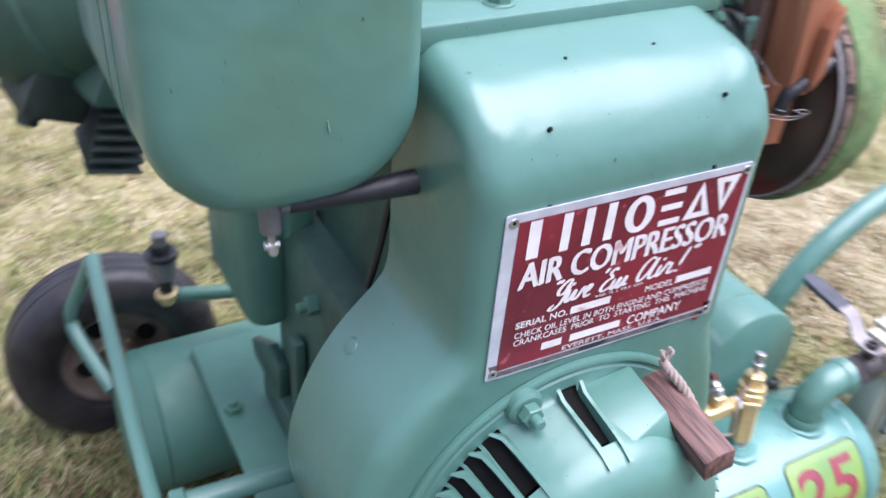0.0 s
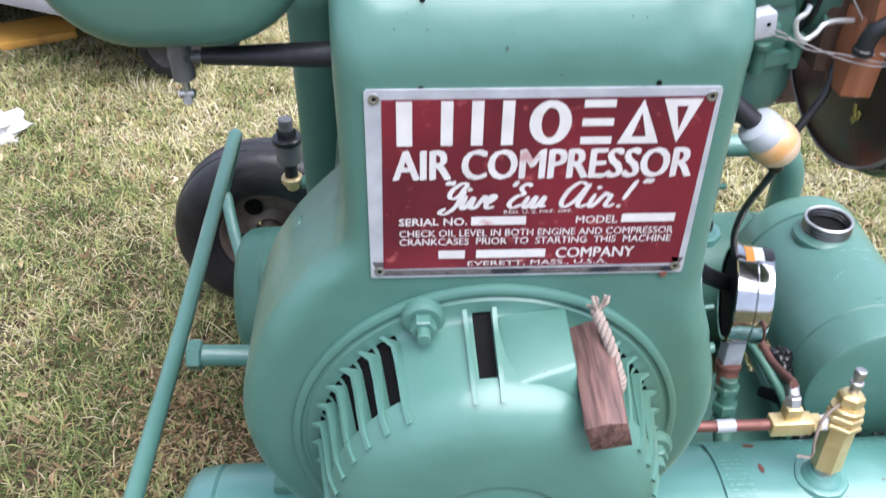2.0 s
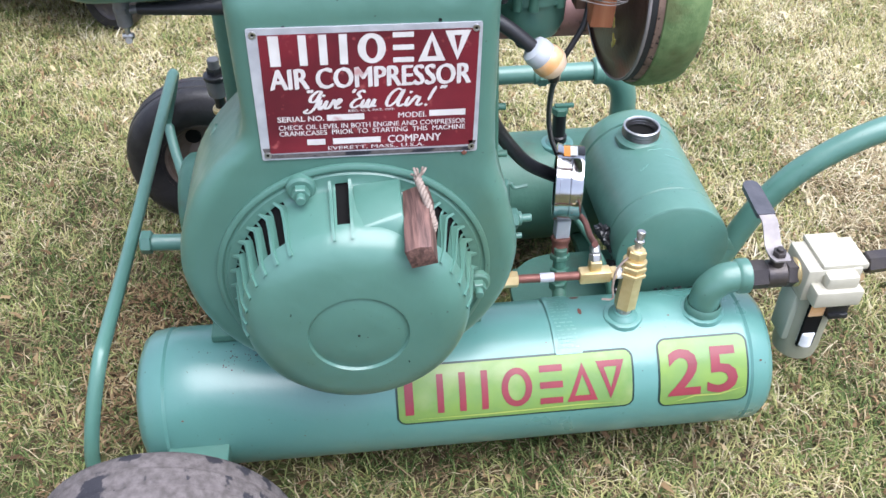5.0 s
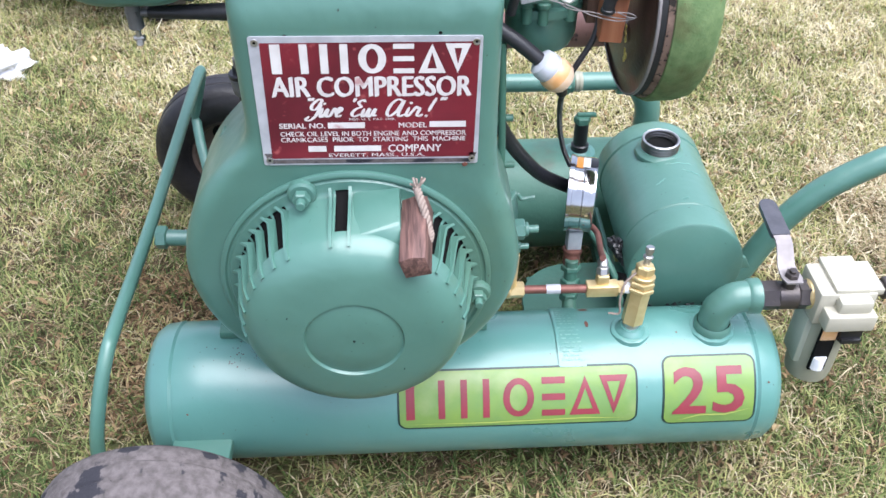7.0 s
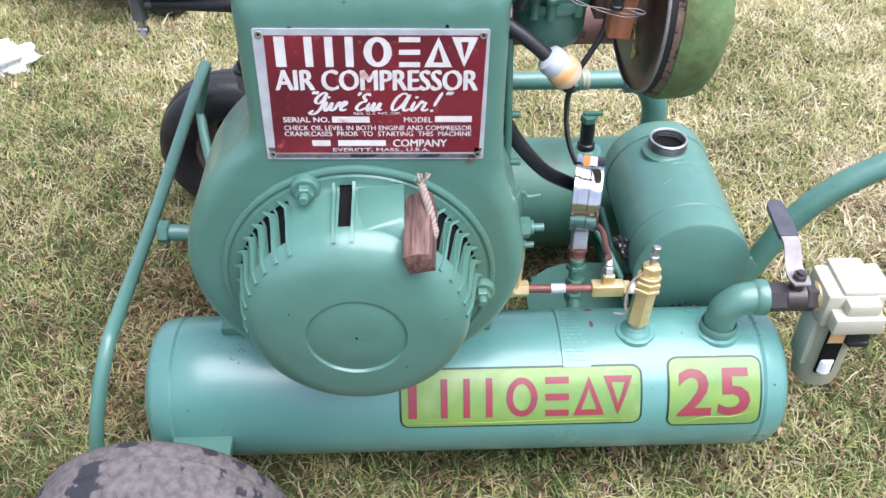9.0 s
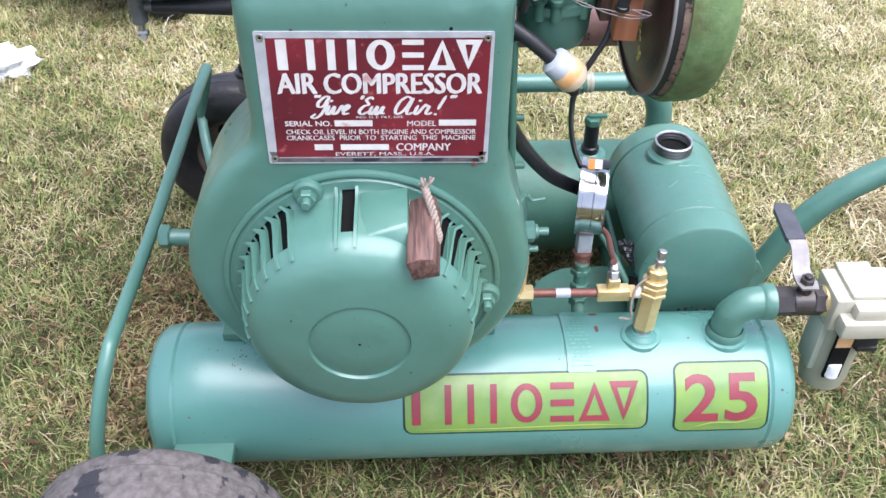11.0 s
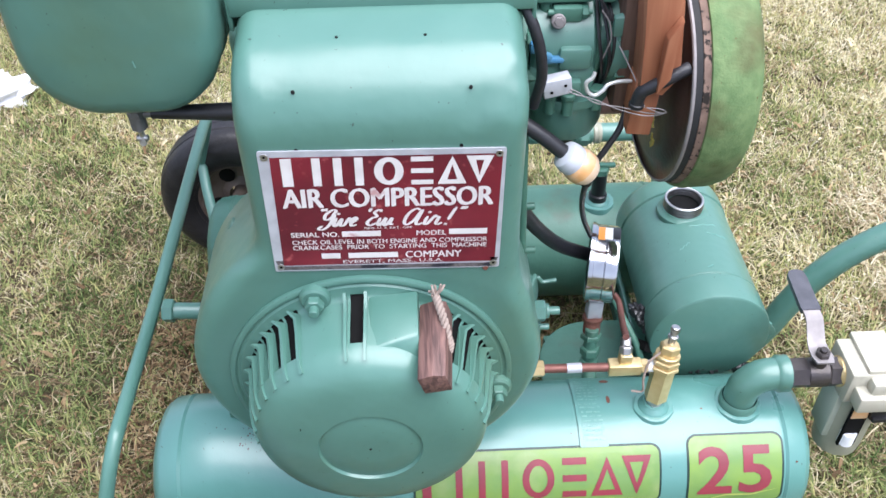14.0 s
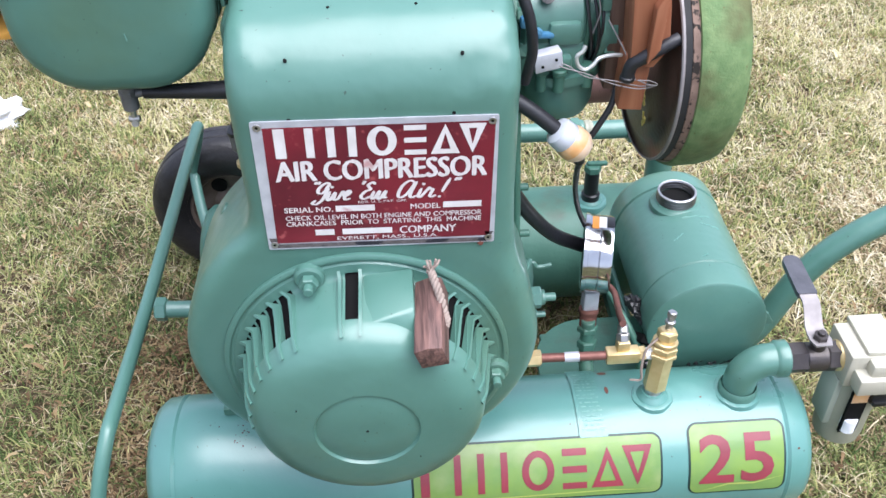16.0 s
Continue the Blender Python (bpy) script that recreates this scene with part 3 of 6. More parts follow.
# painted-over data label, its plate wraps over the tank's top
label_plate = part("data_label", on_tank(flat([(x, 57 + y * DEG) for x, y in rounded(0.209, 0, 0.243, 75 / DEG, 0.002)]), 0.0022, 16), GREEN_TANK, machine,
                   "data plate painted over in green")
lines_ = random.Random(9)
for k in range(17):
    a, x0, dashes = 62 + k * 3.6 + lines_.uniform(-0.5, 0.5), 0.2125 + lines_.uniform(0, 0.003), []
    while x0 < 0.236:
        x1, h = min(x0 + lines_.uniform(0.002, 0.009), 0.2395), lines_.uniform(0.7, 1.9)
        dashes.append(on_tank(flat([(x0, a), (x1, a + lines_.uniform(-0.3, 0.3)), (x1, a + h), (x0, a + h)]), 0.0029, 2))
        x0 = x1 + lines_.uniform(0.0008, 0.004)
    part("line", merge(*dashes), LABEL_LINE, label_plate, "raised unreadable line painted over")
part("rust_spot", on_tank(flat(arc(0.2505, 96, 0.0024, 4, 0, 340, 9)), 0.0006, 3), RUST, label_plate, "rust spot")
part("rust_spot", on_tank(flat(arc(0.253, 122, 0.0060, 3.4, 0, 340, 11)), 0.0006, 3), RUST, label_plate, "rust spot")


rng_ = random.Random(4)
specks = []
for k in range(60):
    x, a = -0.165 + rng_.gauss(0, 0.022), 76 + rng_.gauss(0, 5)
    r = rng_.uniform(0.0004, 0.0012)
    specks.append(on_tank(flat(arc(x, a, r, r * DEG, 0, 300, 5)), 0.0004, 1))
part("grime_specks", merge(*specks), DARK_BRONZE, front_tank, "scattered dark grime specks")
for x, a, r in ((-0.24, 30, 0.0016), (-0.10, 8, 0.0012), (0.20, 68, 0.001), (0.36, 84, 0.0014), (0.465, 40, 0.0016), (0.32, 74, 0.0011), (-0.20, 12, 0.001)):
    part("paint_chip", on_tank(flat(arc(x, a, r, r * DEG * 0.7, 0, 300, 7)), 0.0004, 1), RUST, front_tank, "rusty paint chip")


# ---- engine: blower shroud ----
CX, CZ, CR, EDGE = -0.026, 0.385, 0.175, 0.020
ROLL, ROLL_Z, BACK = 0.066, 0.658, 0.120


def shroud_sides(z):
    h = math.sqrt(max(CR * CR - (z - CZ) ** 2, 1e-5))
    t = (z - 0.43) / 0.3
    drop = 3 * max(0.0, 0.45 - z)
    smax = lambda a, b: 0.5 * (a + b + math.sqrt((a - b) ** 2 + 0.018 ** 2)) - 0.004 * max(0.0, 1 - drop / 0.2)
    return -smax(h - CX, 0.1175 + 0.001 * t - drop), smax(h + CX, 0.122 + 0.003 * t - drop), h / CR if z < 0.5 else 1.0


def shroud_mesh():
    stations = []
    for k in range(46):
        z = 0.2125 + (ROLL_Z - 0.2125) * k / 45
        xl, xr, nx = shroud_sides(z)
        stations.append((0.0, z, 0.0, xl, xr, nx, (BACK, z)))
    for k in range(1, 15):
        a = radians(80 * k / 14)
        z = ROLL_Z + ROLL * math.sin(a)
        xl, xr, nx = shroud_sides(z)
        stations.append((ROLL * (1 - math.cos(a)), z, a, xl, xr, 1.0, (BACK, ROLL_Z + 0.045 * k / 14)))
    y, z, a, xl, xr, *_ = stations[-1]
    for k in range(1, 4):
        d = 0.014 * k
        stations.append((y + d * math.sin(a), z + d * math.cos(a), a, xl, xr, 1.0, (BACK + 0.001 * k, ROLL_Z + 0.045 + 0.003 * k)))
    bm, grid = bmesh.new(), []
    for y, z, a, xl, xr, nx, deep in stations:
        rx = min(EDGE / max(nx, 0.3), 0.45 * (xr - xl))
        cols = []
        inward = Vector((0, math.cos(a), -math.sin(a)))
        for side, sx in ((xl, 1), (xr, -1)):
            arcs = []
            for k in range(8):
                f = radians(90 * k / 7)
                arcs.append(Vector((side + sx * rx * (1 - math.cos(f)), y, z)) + inward * EDGE * (1 - math.sin(f)))
            first = arcs[0]
            back = Vector((side, *deep))
            arcs = [back, first.lerp(back, 0.5)] + arcs
            cols.append(arcs)
        mid = [cols[0][-1].lerp(cols[1][-1], k / 24) for k in range(1, 24)]
        grid.append([bm.verts.new(v) for v in cols[0] + mid + cols[1][::-1]])
    for a, b in zip(grid, grid[1:]):
        for k in range(len(a) - 1):
            bm.faces.new((a[k], a[k + 1], b[k + 1], b[k]))
    for v in bm.verts:  # dents, mostly at the upper right corner
        if v.co.z > 0.655 and v.co.y < 0.09:
            fade = min(1, (v.co.z - 0.655) / 0.02)
            corner = max(0, 1 - ((v.co.x - 0.112) / 0.05) ** 2 - ((v.co.z - 0.685) / 0.035) ** 2)
            knock = max(0, 1 - ((v.co.x + 0.086) / 0.026) ** 2 - ((v.co.z - 0.700) / 0.016) ** 2)
            v.co += Vector((-0.3, 0.9, -0.3)) * fade * (0.0018 * noise.noise(v.co * 16) + corner * 0.0065 * noise.noise(v.co * 45 + Vector((2, 0, 5))) + knock * 0.0040 * noise.noise(v.co * 60))
    return bm


shroud = part("engine_shroud", shroud_mesh(), GREEN, machine, "green painted sheet-metal engine blower shroud", 60)
for x, y, z in ((-0.064, 0.014, 0.6985), (0.074, 0.014, 0.6985)):
    part("hole", revolve([(0, 0.0006), (0.0015, 0.0006), (0.0015, -0.004)], along((x, y - 0.001, z + 0.0008), (0, -0.72, 0.70)), 14), DARK, shroud, "dark screw hole")
for x in (-0.030, 0.040):
    part("hole", revolve([(0, 0.0006), (0.0013, 0.0006), (0.0013, -0.004)], along((x, 0.0530, 0.7230), (0, -0.2, 0.98)), 14), DARK, shroud, "dark screw hole")
for x, z in ((-0.066, 0.6535), (0.066, 0.6535)):
    part("hole", revolve([(0, 0.0004), (0.0016, 0.0004), (0.0016, -0.004)], along((x, -0.0002, z), (0, -1, 0)), 12), DARK, shroud, "dark screw hole")
part("side_bolt", merge(revolve([(0, 0.006), (0.006, 0.005), (0.008, 0.002), (0.0085, 0.0)], along((-0.1535, 0.094, 0.497), (-0.8, -0.1, 0.55)), 16),
                        rod((-0.150, 0.094, 0.494), (-0.156, 0.094, 0.499), 0.010)), GREEN, shroud)
# cover plate behind the shroud's roll, with its bolts
part("top_cover", box((0.006, 0.168, 0.7370), (0.244, 0.150, 0.006), 0.002), GREEN, machine, "green top cover sheet")
part("top_lip", merge(box((0.006, 0.0925, 0.7310), (0.250, 0.004, 0.017), 0.0015), box((-0.1195, 0.104, 0.7240), (0.004, 0.024, 0.030), 0.0015), box((0.1315, 0.104, 0.7240), (0.004, 0.024, 0.030), 0.0015)), GREEN, machine)
# thin black strip paints the shade in the gap below the lip
part("lip_gap_shade", box((0.006, 0.0945, 0.7222), (0.244, 0.004, 0.0016)), DARK, machine, "black strip for the shade in the gap under the top lip")
for x, y in ((-0.045, 0.112), (-0.085, 0.150), (0.070, 0.122)):
    part("cover_bolt", merge(hexagon((x, y, 0.7395), (x, y, 0.7475), 0.0085), rod((x, y, 0.739), (x, y, 0.7415), 0.011)), GREEN, machine)
part("cover_bracket", box((-0.062, 0.132, 0.7425), (0.070, 0.014, 0.004), 0.001, pose(0, 0, 0, 0, 0, -20)), GREEN, machine)

# nameplate
NP = dict(x0=-0.100, x1=0.100, z0=0.518, z1=0.650)
nameplate = part("nameplate", plate(rounded(NP["x0"], NP["z0"], NP["x1"], NP["z1"], 0.002, 3), 0.0012, Matrix.Translation((0, -0.0004, 0)) @ pose(0, 0, 0, 90)), ALU, machine,
                 "red and aluminium compressor nameplate with white lettering")
nameplate.matrix_basis = Matrix.Translation((0.0014, 0, 0.5866)) @ pose(0, 0, 0, 0, 1.0, 0) @ Matrix.Translation((0, 0, -0.584))


def on_plate(bm, lift=0.0022):
    """Stands a flat shape, in fractions of the plate's width and of its height from the top, on the nameplate."""
    for v in bm.verts:
        u, w, rise = v.co
        v.co = Vector((NP["x0"] + u * 0.200, -lift - rise, NP["z1"] - w * (NP["z1"] - NP["z0"])))
    return bm


part("red_field", on_plate(flat([(0.048, 0.045), (0.986, 0.040), (0.978, 0.940), (0.040, 0.945)]), 0.0019), RED, nameplate, "red painted field")


for u0, u1, w0, w1 in ((0.030, 0.975, 0.953, 0.990), (0.006, 0.046, 0.900, 0.948), (0.955, 0.994, 0.905, 0.948)):
    part("grime", on_plate(flat([(u0, w0), (u1, w0 + 0.003), (u1 - 0.010, w1), (u0 + 0.010, w1 - 0.004)]), 0.0019), TYRE, nameplate, "dark grime on the border")


def plate_text(text, u0, w0, u1, w1, bold=0.03, shear=0.0):
    bm = writing(text, u0, -w1, u1, -w0, 0.0 if "M" in text else bold, shear)
    bmesh.ops.split_edges(bm, edges=bm.edges)
    if "M" in text:  # an M fills up when it is swollen: thicken it by two more strokes
        plain, d = bm.faces[:], 0.034 * (w1 - w0) * bold / 0.028
        for du, dw in ((d, 0.35 * d), (-d, -0.35 * d)):
            more = bmesh.ops.duplicate(bm, geom=plain)["geom"]
            bmesh.ops.translate(bm, verts=[v for v in more if isinstance(v, bmesh.types.BMVert)], vec=(du * 0.6, dw, 0))
    for k, f in enumerate(bm.faces):  # strokes that cross lie a hair above one another
        for v in f.verts:
            v.co.z = 0.000006 * (k % 37)
    for v in bm.verts:
        v.co.y = -v.co.y
    part("lettering", on_plate(bm), WHITE, nameplate, "white printed lettering", 0)


for bm in name_shapes(0.088, -0.268, 0.950, -0.052, 0.040):
    for v in bm.verts:
        v.co.y = -v.co.y
    part("shape", on_plate(bm), WHITE, nameplate, "white printed shape")
plate_text("AIR COMPRESSOR", 0.078, 0.290, 0.955, 0.442, 0.040)


def script(strokes, u0, w0, u1, w1, half):
    """Brush-script strokes in a unit box with its foot at 0, slanted, as ribbons."""
    for k, line in enumerate(strokes):
        pts = [Vector((x + 0.28 * y, y, 0)) for x, y in line]
        pts = spline(pts, 6)
        bm, prev = bmesh.new(), None
        for i, p in enumerate(pts):
            t = (pts[min(i + 1, len(pts) - 1)] - pts[max(i - 1, 0)]).normalized()
            hw = half * (0.62 + 0.55 * abs(t.y)) * min(1, 0.45 + 0.3 * i, 0.45 + 0.3 * (len(pts) - 1 - i))
            row = [bm.verts.new((p.x - t.y * hw * e, p.y + t.x * hw * e, 0.000012 * i)) for e in (1, -1)]
            if prev:
                bm.faces.new((prev[0], prev[1], row[1], row[0]))
            prev = row
        for v in bm.verts:
            v.co.x, v.co.y = u0 + v.co.x / 5.4 * (u1 - u0), w1 - v.co.y * (w1 - w0)
        part("lettering", on_plate(bm, 0.0022), WHITE, nameplate, "white brush-script lettering")


QUOTES = ([(0.02, 0.92), (0.0, 1.02), (0.05, 1.08)], [(0.14, 0.92), (0.12, 1.02), (0.17, 1.08)])
BIG_G = ([(0.42, 0.62), (0.50, 0.92), (0.36, 1.0), (0.18, 0.72), (0.20, 0.46), (0.36, 0.44), (0.50, 0.72), (0.44, 0.10), (0.26, -0.18), (0.10, -0.12), (0.20, 0.06)],)
SMALL_IVE = ([(0.62, 0.52), (0.60, 0.10), (0.70, 0.02), (0.82, 0.46), (0.84, 0.06), (0.98, 0.08), (1.08, 0.50), (1.14, 0.34), (1.22, 0.22), (1.36, 0.44), (1.27, 0.55), (1.20, 0.30), (1.26, 0.04), (1.44, 0.12)],
             [(0.60, 0.70), (0.63, 0.76), (0.64, 0.82)])
APOSTROPHE = ([(1.70, 0.84), (1.74, 0.98), (1.73, 1.06)],)
BIG_E = ([(2.16, 0.82), (2.06, 0.96), (1.92, 0.80), (2.06, 0.56), (1.90, 0.46), (1.80, 0.18), (1.94, 0.02), (2.14, 0.18)],)
SMALL_M = ([(2.22, 0.46), (2.20, 0.10), (2.30, 0.02), (2.42, 0.46), (2.42, 0.08), (2.52, 0.02), (2.64, 0.46), (2.64, 0.08), (2.78, 0.10)],)
BIG_A = ([(3.58, 0.86), (3.38, 0.98), (3.18, 0.70), (3.14, 0.22), (3.28, 0.02), (3.48, 0.30), (3.62, 0.92), (3.58, 0.20), (3.68, 0.02), (3.82, 0.14)],)
SMALL_IR = ([(3.92, 0.52), (3.90, 0.10), (4.00, 0.02), (4.14, 0.42), (4.20, 0.56), (4.22, 0.46), (4.34, 0.46), (4.32, 0.10), (4.42, 0.02), (4.54, 0.14)], [(3.90, 0.70), (3.93, 0.76), (3.94, 0.82)])
MARK = ([(4.82, 1.04), (4.76, 0.62), (4.72, 0.26)], [(4.68, -0.05), (4.70, 0.01), (4.71, 0.07)])
CLOSING = ([(5.00, 0.90), (5.06, 1.00), (5.04, 1.08)], [(5.12, 0.90), (5.18, 1.00), (5.16, 1.08)])
for strokes in (QUOTES, BIG_G, SMALL_IVE, APOSTROPHE, BIG_E, SMALL_M, BIG_A, SMALL_IR, MARK, CLOSING):
    script(strokes, 0.205, 0.462, 0.838, 0.600, 0.056)
plate_text("REG. U. S. PAT. OFF.", 0.408, 0.612, 0.618, 0.630, 0.01)
plate_text("SERIAL NO.", 0.090, 0.650, 0.298, 0.692, 0.022)
plate_text("MODEL", 0.632, 0.650, 0.760, 0.692, 0.022)
plate_text("CHECK OIL LEVEL IN BOTH ENGINE AND COMPRESSOR", 0.092, 0.718, 0.940, 0.756, 0.018)
plate_text("CRANKCASES  PRIOR  TO  STARTING  THIS  MACHINE", 0.092, 0.766, 0.938, 0.804, 0.018)
plate_text("COMPANY", 0.582, 0.832, 0.828, 0.892, 0.03)
plate_text("EVERETT, MASS., U.S.A.", 0.305, 0.903, 0.750, 0.936, 0.018)
for u0, w0, u1, w1 in ((0.310, 0.646, 0.478, 0.694), (0.772, 0.642, 0.938, 0.690), (0.212, 0.838, 0.295, 0.886), (0.330, 0.838, 0.548, 0.886)):
    part("bar", on_plate(flat([(u0, w0), (u1, w0), (u1, w1), (u0, w1)])), WHITE, nameplate, "plain white bar")
for x, z in ((-0.0945, 0.6445), (0.0945, 0.6445), (-0.0945, 0.5235), (0.0945, 0.5235)):
    part("rivet", revolve([(0.0012, 0.0006), (0.0022, 0.0010), (0.0032, 0.0008), (0.0034, 0)], along((x, -0.0016, z), (0, -1, 0)), 16), STEEL, nameplate, "small ring-headed screw")
    part("screw_hole", revolve([(0, 0.0007), (0.0013, 0.0007), (0.0013, 0)], along((x, -0.0016, z), (0, -1, 0)), 10), DARK, nameplate)
part("plate_screw", revolve([(0, 0.002), (0.002, 0.0015), (0.0028, 0)], along((0.088, -0.0008, 0.5165), (0, -1, 0)), 12), RUST, nameplate)

# ---- recoil starter ----
RX, RZ = -0.023, 0.373
RM = along((RX, 0, RZ), (0, -1, 0))


def polar(r, deg, y):
    return Vector((RX + r * math.cos(radians(deg)), y, RZ + r * math.sin(radians(deg))))


LEFT_FINS = (121, 130, 139, 148, 157, 166, 175, 184)
RIGHT_FINS = (50, 41, 32, 23, 14, 5)
WINDOWS = [(a + 1.0, a + 8.0) for a in LEFT_FINS[:-1]] + [(a - 8.0, a - 1.0) for a in RIGHT_FINS[:-1]] + [(90.3, 96.7)]


def starter_cup():
    """The pressed cup of the starter with open louvres round its wall."""
    prof = [(0.1405, 0.0005), (0.1405, 0.0040), (0.1385, 0.0055), (0.1355, 0.0055), (0.1335, 0.0035), (0.1315, 0.0035), (0.1300, 0.0050), (0.1215, 0.0058),
            (0.1185, 0.0080), (0.1170, 0.0115), (0.1125, 0.0570), (0.1115, 0.0625), (0.1095, 0.0680), (0.1060, 0.0735), (0.1000, 0.0795), (0.0910, 0.0845), (0.0790, 0.0880), (0.0520, 0.0903),
            (0.0494, 0.0905), (0.0478, 0.0876), (0.0462, 0.0876), (0.0440, 0.0889), (0.0200, 0.0903), (0.0, 0.0905)]
    seg, bm, rings = 240, bmesh.new(), []
    for r, h in prof:
        n = 1 if r == 0 else seg
        rings.append([bm.verts.new(polar(r, 360 * k / seg, -h)) for k in range(n)])
    for i, (a, b) in enumerate(zip(rings, rings[1:])):
        for k in range(seg):
            deg, j = 360 * (k + 0.5) / seg, (k + 1) % seg
            if i in (7, 8, 9) and any(lo < deg < hi for lo, hi in WINDOWS):
                continue
            bm.faces.new((a[k], a[j], b[0]) if len(b) == 1 else (a[k], a[j], b[j], b[k]))
    return bm


starter = part("recoil_starter", starter_cup(), GREEN, machine, "green pressed-steel recoil starter with louvres")
# black liner puts the shade behind the louvres into colour
part("louvre_shade", revolve([(0, 0.0015), (0.1230, 0.0015), (0.1160, 0.0070), (0.105, 0.05), (0.0, 0.05)], RM, 72), DARK, starter, "black liner for the shade inside the louvres")


def fin(deg, flip):
    """A sharp louvre fin standing off the cup's wall, with a hooked outer corner."""
    t = 0.0015
    n = Vector((-math.sin(radians(deg)), 0, math.cos(radians(deg)))) * t
    hook = deg + flip * 3.6
    ring = [polar(0.1160, deg, -0.010), polar(0.1275, hook, -0.0085), polar(0.1218, deg + flip * 1.2, -0.0155), polar(0.1195, deg + flip * 0.5, -0.030), polar(0.1170, deg + flip * 0.1, -0.048), polar(0.1142, deg, -0.062), polar(0.1088, deg, -0.0742), polar(0.1030, deg, -0.066)]
    bm = bmesh.new()
    a, b = [bm.verts.new(p + n) for p in ring], [bm.verts.new(p - n) for p in ring]
    bm.faces.new(a)
    bm.faces.new(b[::-1])
    for k in range(len(ring)):
        j = (k + 1) % len(ring)
        bm.faces.new((a[k], b[k], b[j], a[j]))
    return bm


for deg in LEFT_FINS:
    part("fin", fin(deg, 1), GREEN, starter)
for deg in RIGHT_FINS:
    part("fin", fin(deg, -1), GREEN, starter)
for deg in (89.2, 98.0):
    part("fin", fin(deg, 0), GREEN, starter)
# rope outlet: a wedge-shaped box on the cup's upper side
bm = bmesh.new()
top = [(-0.0195, -0.006, 0.4920), (0.026, -0.006, 0.4965), (0.026, -0.0520, 0.4895), (-0.0185, -0.0640, 0.4830)]
low = [(-0.0150, -0.006, 0.470), (0.028, -0.006, 0.466), (0.028, -0.0710, 0.4655), (-0.0160, -0.0670, 0.474)]
tv, lv = [bm.verts.new(p) for p in top], [bm.verts.new(p) for p in low]
bm.faces.new(tv)
bm.faces.new(lv[::-1])
for k in range(4):
    bm.faces.new((tv[k], tv[(k + 1) % 4], lv[(k + 1) % 4], lv[k]))
bmesh.ops.bevel(bm, geom=bm.edges[:], offset=0.0022, segments=2, affect="EDGES", profile=0.5)
part("rope_outlet", bm, GREEN, starter)
part("hub_dent", revolve([(0, 0.0004), (0.0013, 0.0003), (0.0016, -0.001)], along((RX, -0.0906, RZ), (0, -1, 0)), 12), DARK, starter)
for deg, r in ((110.5, 0.1275), (-8.0, 0.1280), (231, 0.128)):
    p = polar(r, deg, -0.004)
    boss = revolve([(0.0145, 0), (0.0140, 0.006), (0.0115, 0.008), (0, 0.008)], along(p, (0, -1, 0)), 24)
    nut = hexagon(p + Vector((0, -0.008, 0)), p + Vector((0, -0.017, 0)), 0.0088)
    stud = rod(p + Vector((0, -0.016, 0)), p + Vector((0, -0.025, 0)), 0.0046, 12)
    part("mounting_nut", merge(boss, nut, stud), GREEN, starter)

for r, deg in ((0.070, 152), (0.064, 318)):
    c = polar(r, deg, 0)
    h = 0.0905 - 0.0003 if r < 0.075 else 0.0905 - 0.0025 * (r - 0.07) / 0.01
    part("paint_chip", rod((c.x, -h + 0.004, c.z), (c.x, -h - 0.0004, c.z), 0.0005, 8), DARK, starter)

# pull handle: a wooden block and its rope
blk = plate([(-0.0125, -0.0105), (0.0120, -0.0120), (0.0130, 0.0100), (0.0020, 0.0135), (-0.0120, 0.0115)], 0.082, along((0.0425, -0.016, 0.4800), (-0.05, -1.0, -0.08)) @ pose(0, 0, 0, 0, 0, 18), 0.0008)
handle = part("pull_handle", blk, WOOD_BLOCK, machine, "weathered reddish wooden block used as a pull handle")


def rope(points, r, strands=3, turns=9):
    line, bms = spline(points, 14), []
    for s in range(strands):
        pts, side = [], (line[1] - line[0]).orthogonal().normalized()
        for i, p in enumerate(line):
            t = (line[min(i + 1, len(line) - 1)] - line[max(i - 1, 0)]).normalized()
            side = (side - t * side.dot(t)).normalized()
            a = 2 * math.pi * (turns * i / len(line) + s / strands)
            pts.append(p + r * 0.60 * (math.cos(a) * side + math.sin(a) * t.cross(side)))
        bms.append(tube(pts, r * 0.50, 10, 0))
    return merge(*bms)


part("rope", rope([(0.0415, -0.022, 0.507), (0.0440, -0.027, 0.502), (0.0470, -0.036, 0.497), (0.0500, -0.045, 0.490), (0.0522, -0.053, 0.482), (0.0535, -0.057, 0.478), (0.0520, -0.060, 0.473)], 0.0037, 3, 4.5), ROPE,
     handle, "twisted beige cotton rope")
fray = [tube([(0.042, -0.022, 0.505), (0.0385 + 0.0018 * k, -0.021 - 0.003 * (k % 2), 0.509 + 0.0025 * ((k * 7) % 3)), (0.036 + 0.0028 * k, -0.022 + 0.002 * (k % 3), 0.511 + 0.003 * ((k * 5) % 3))], 0.0012, 6, 5) for k in range(6)]
part("frayed_end", merge(*fray), ROPE, handle, "frayed rope end")

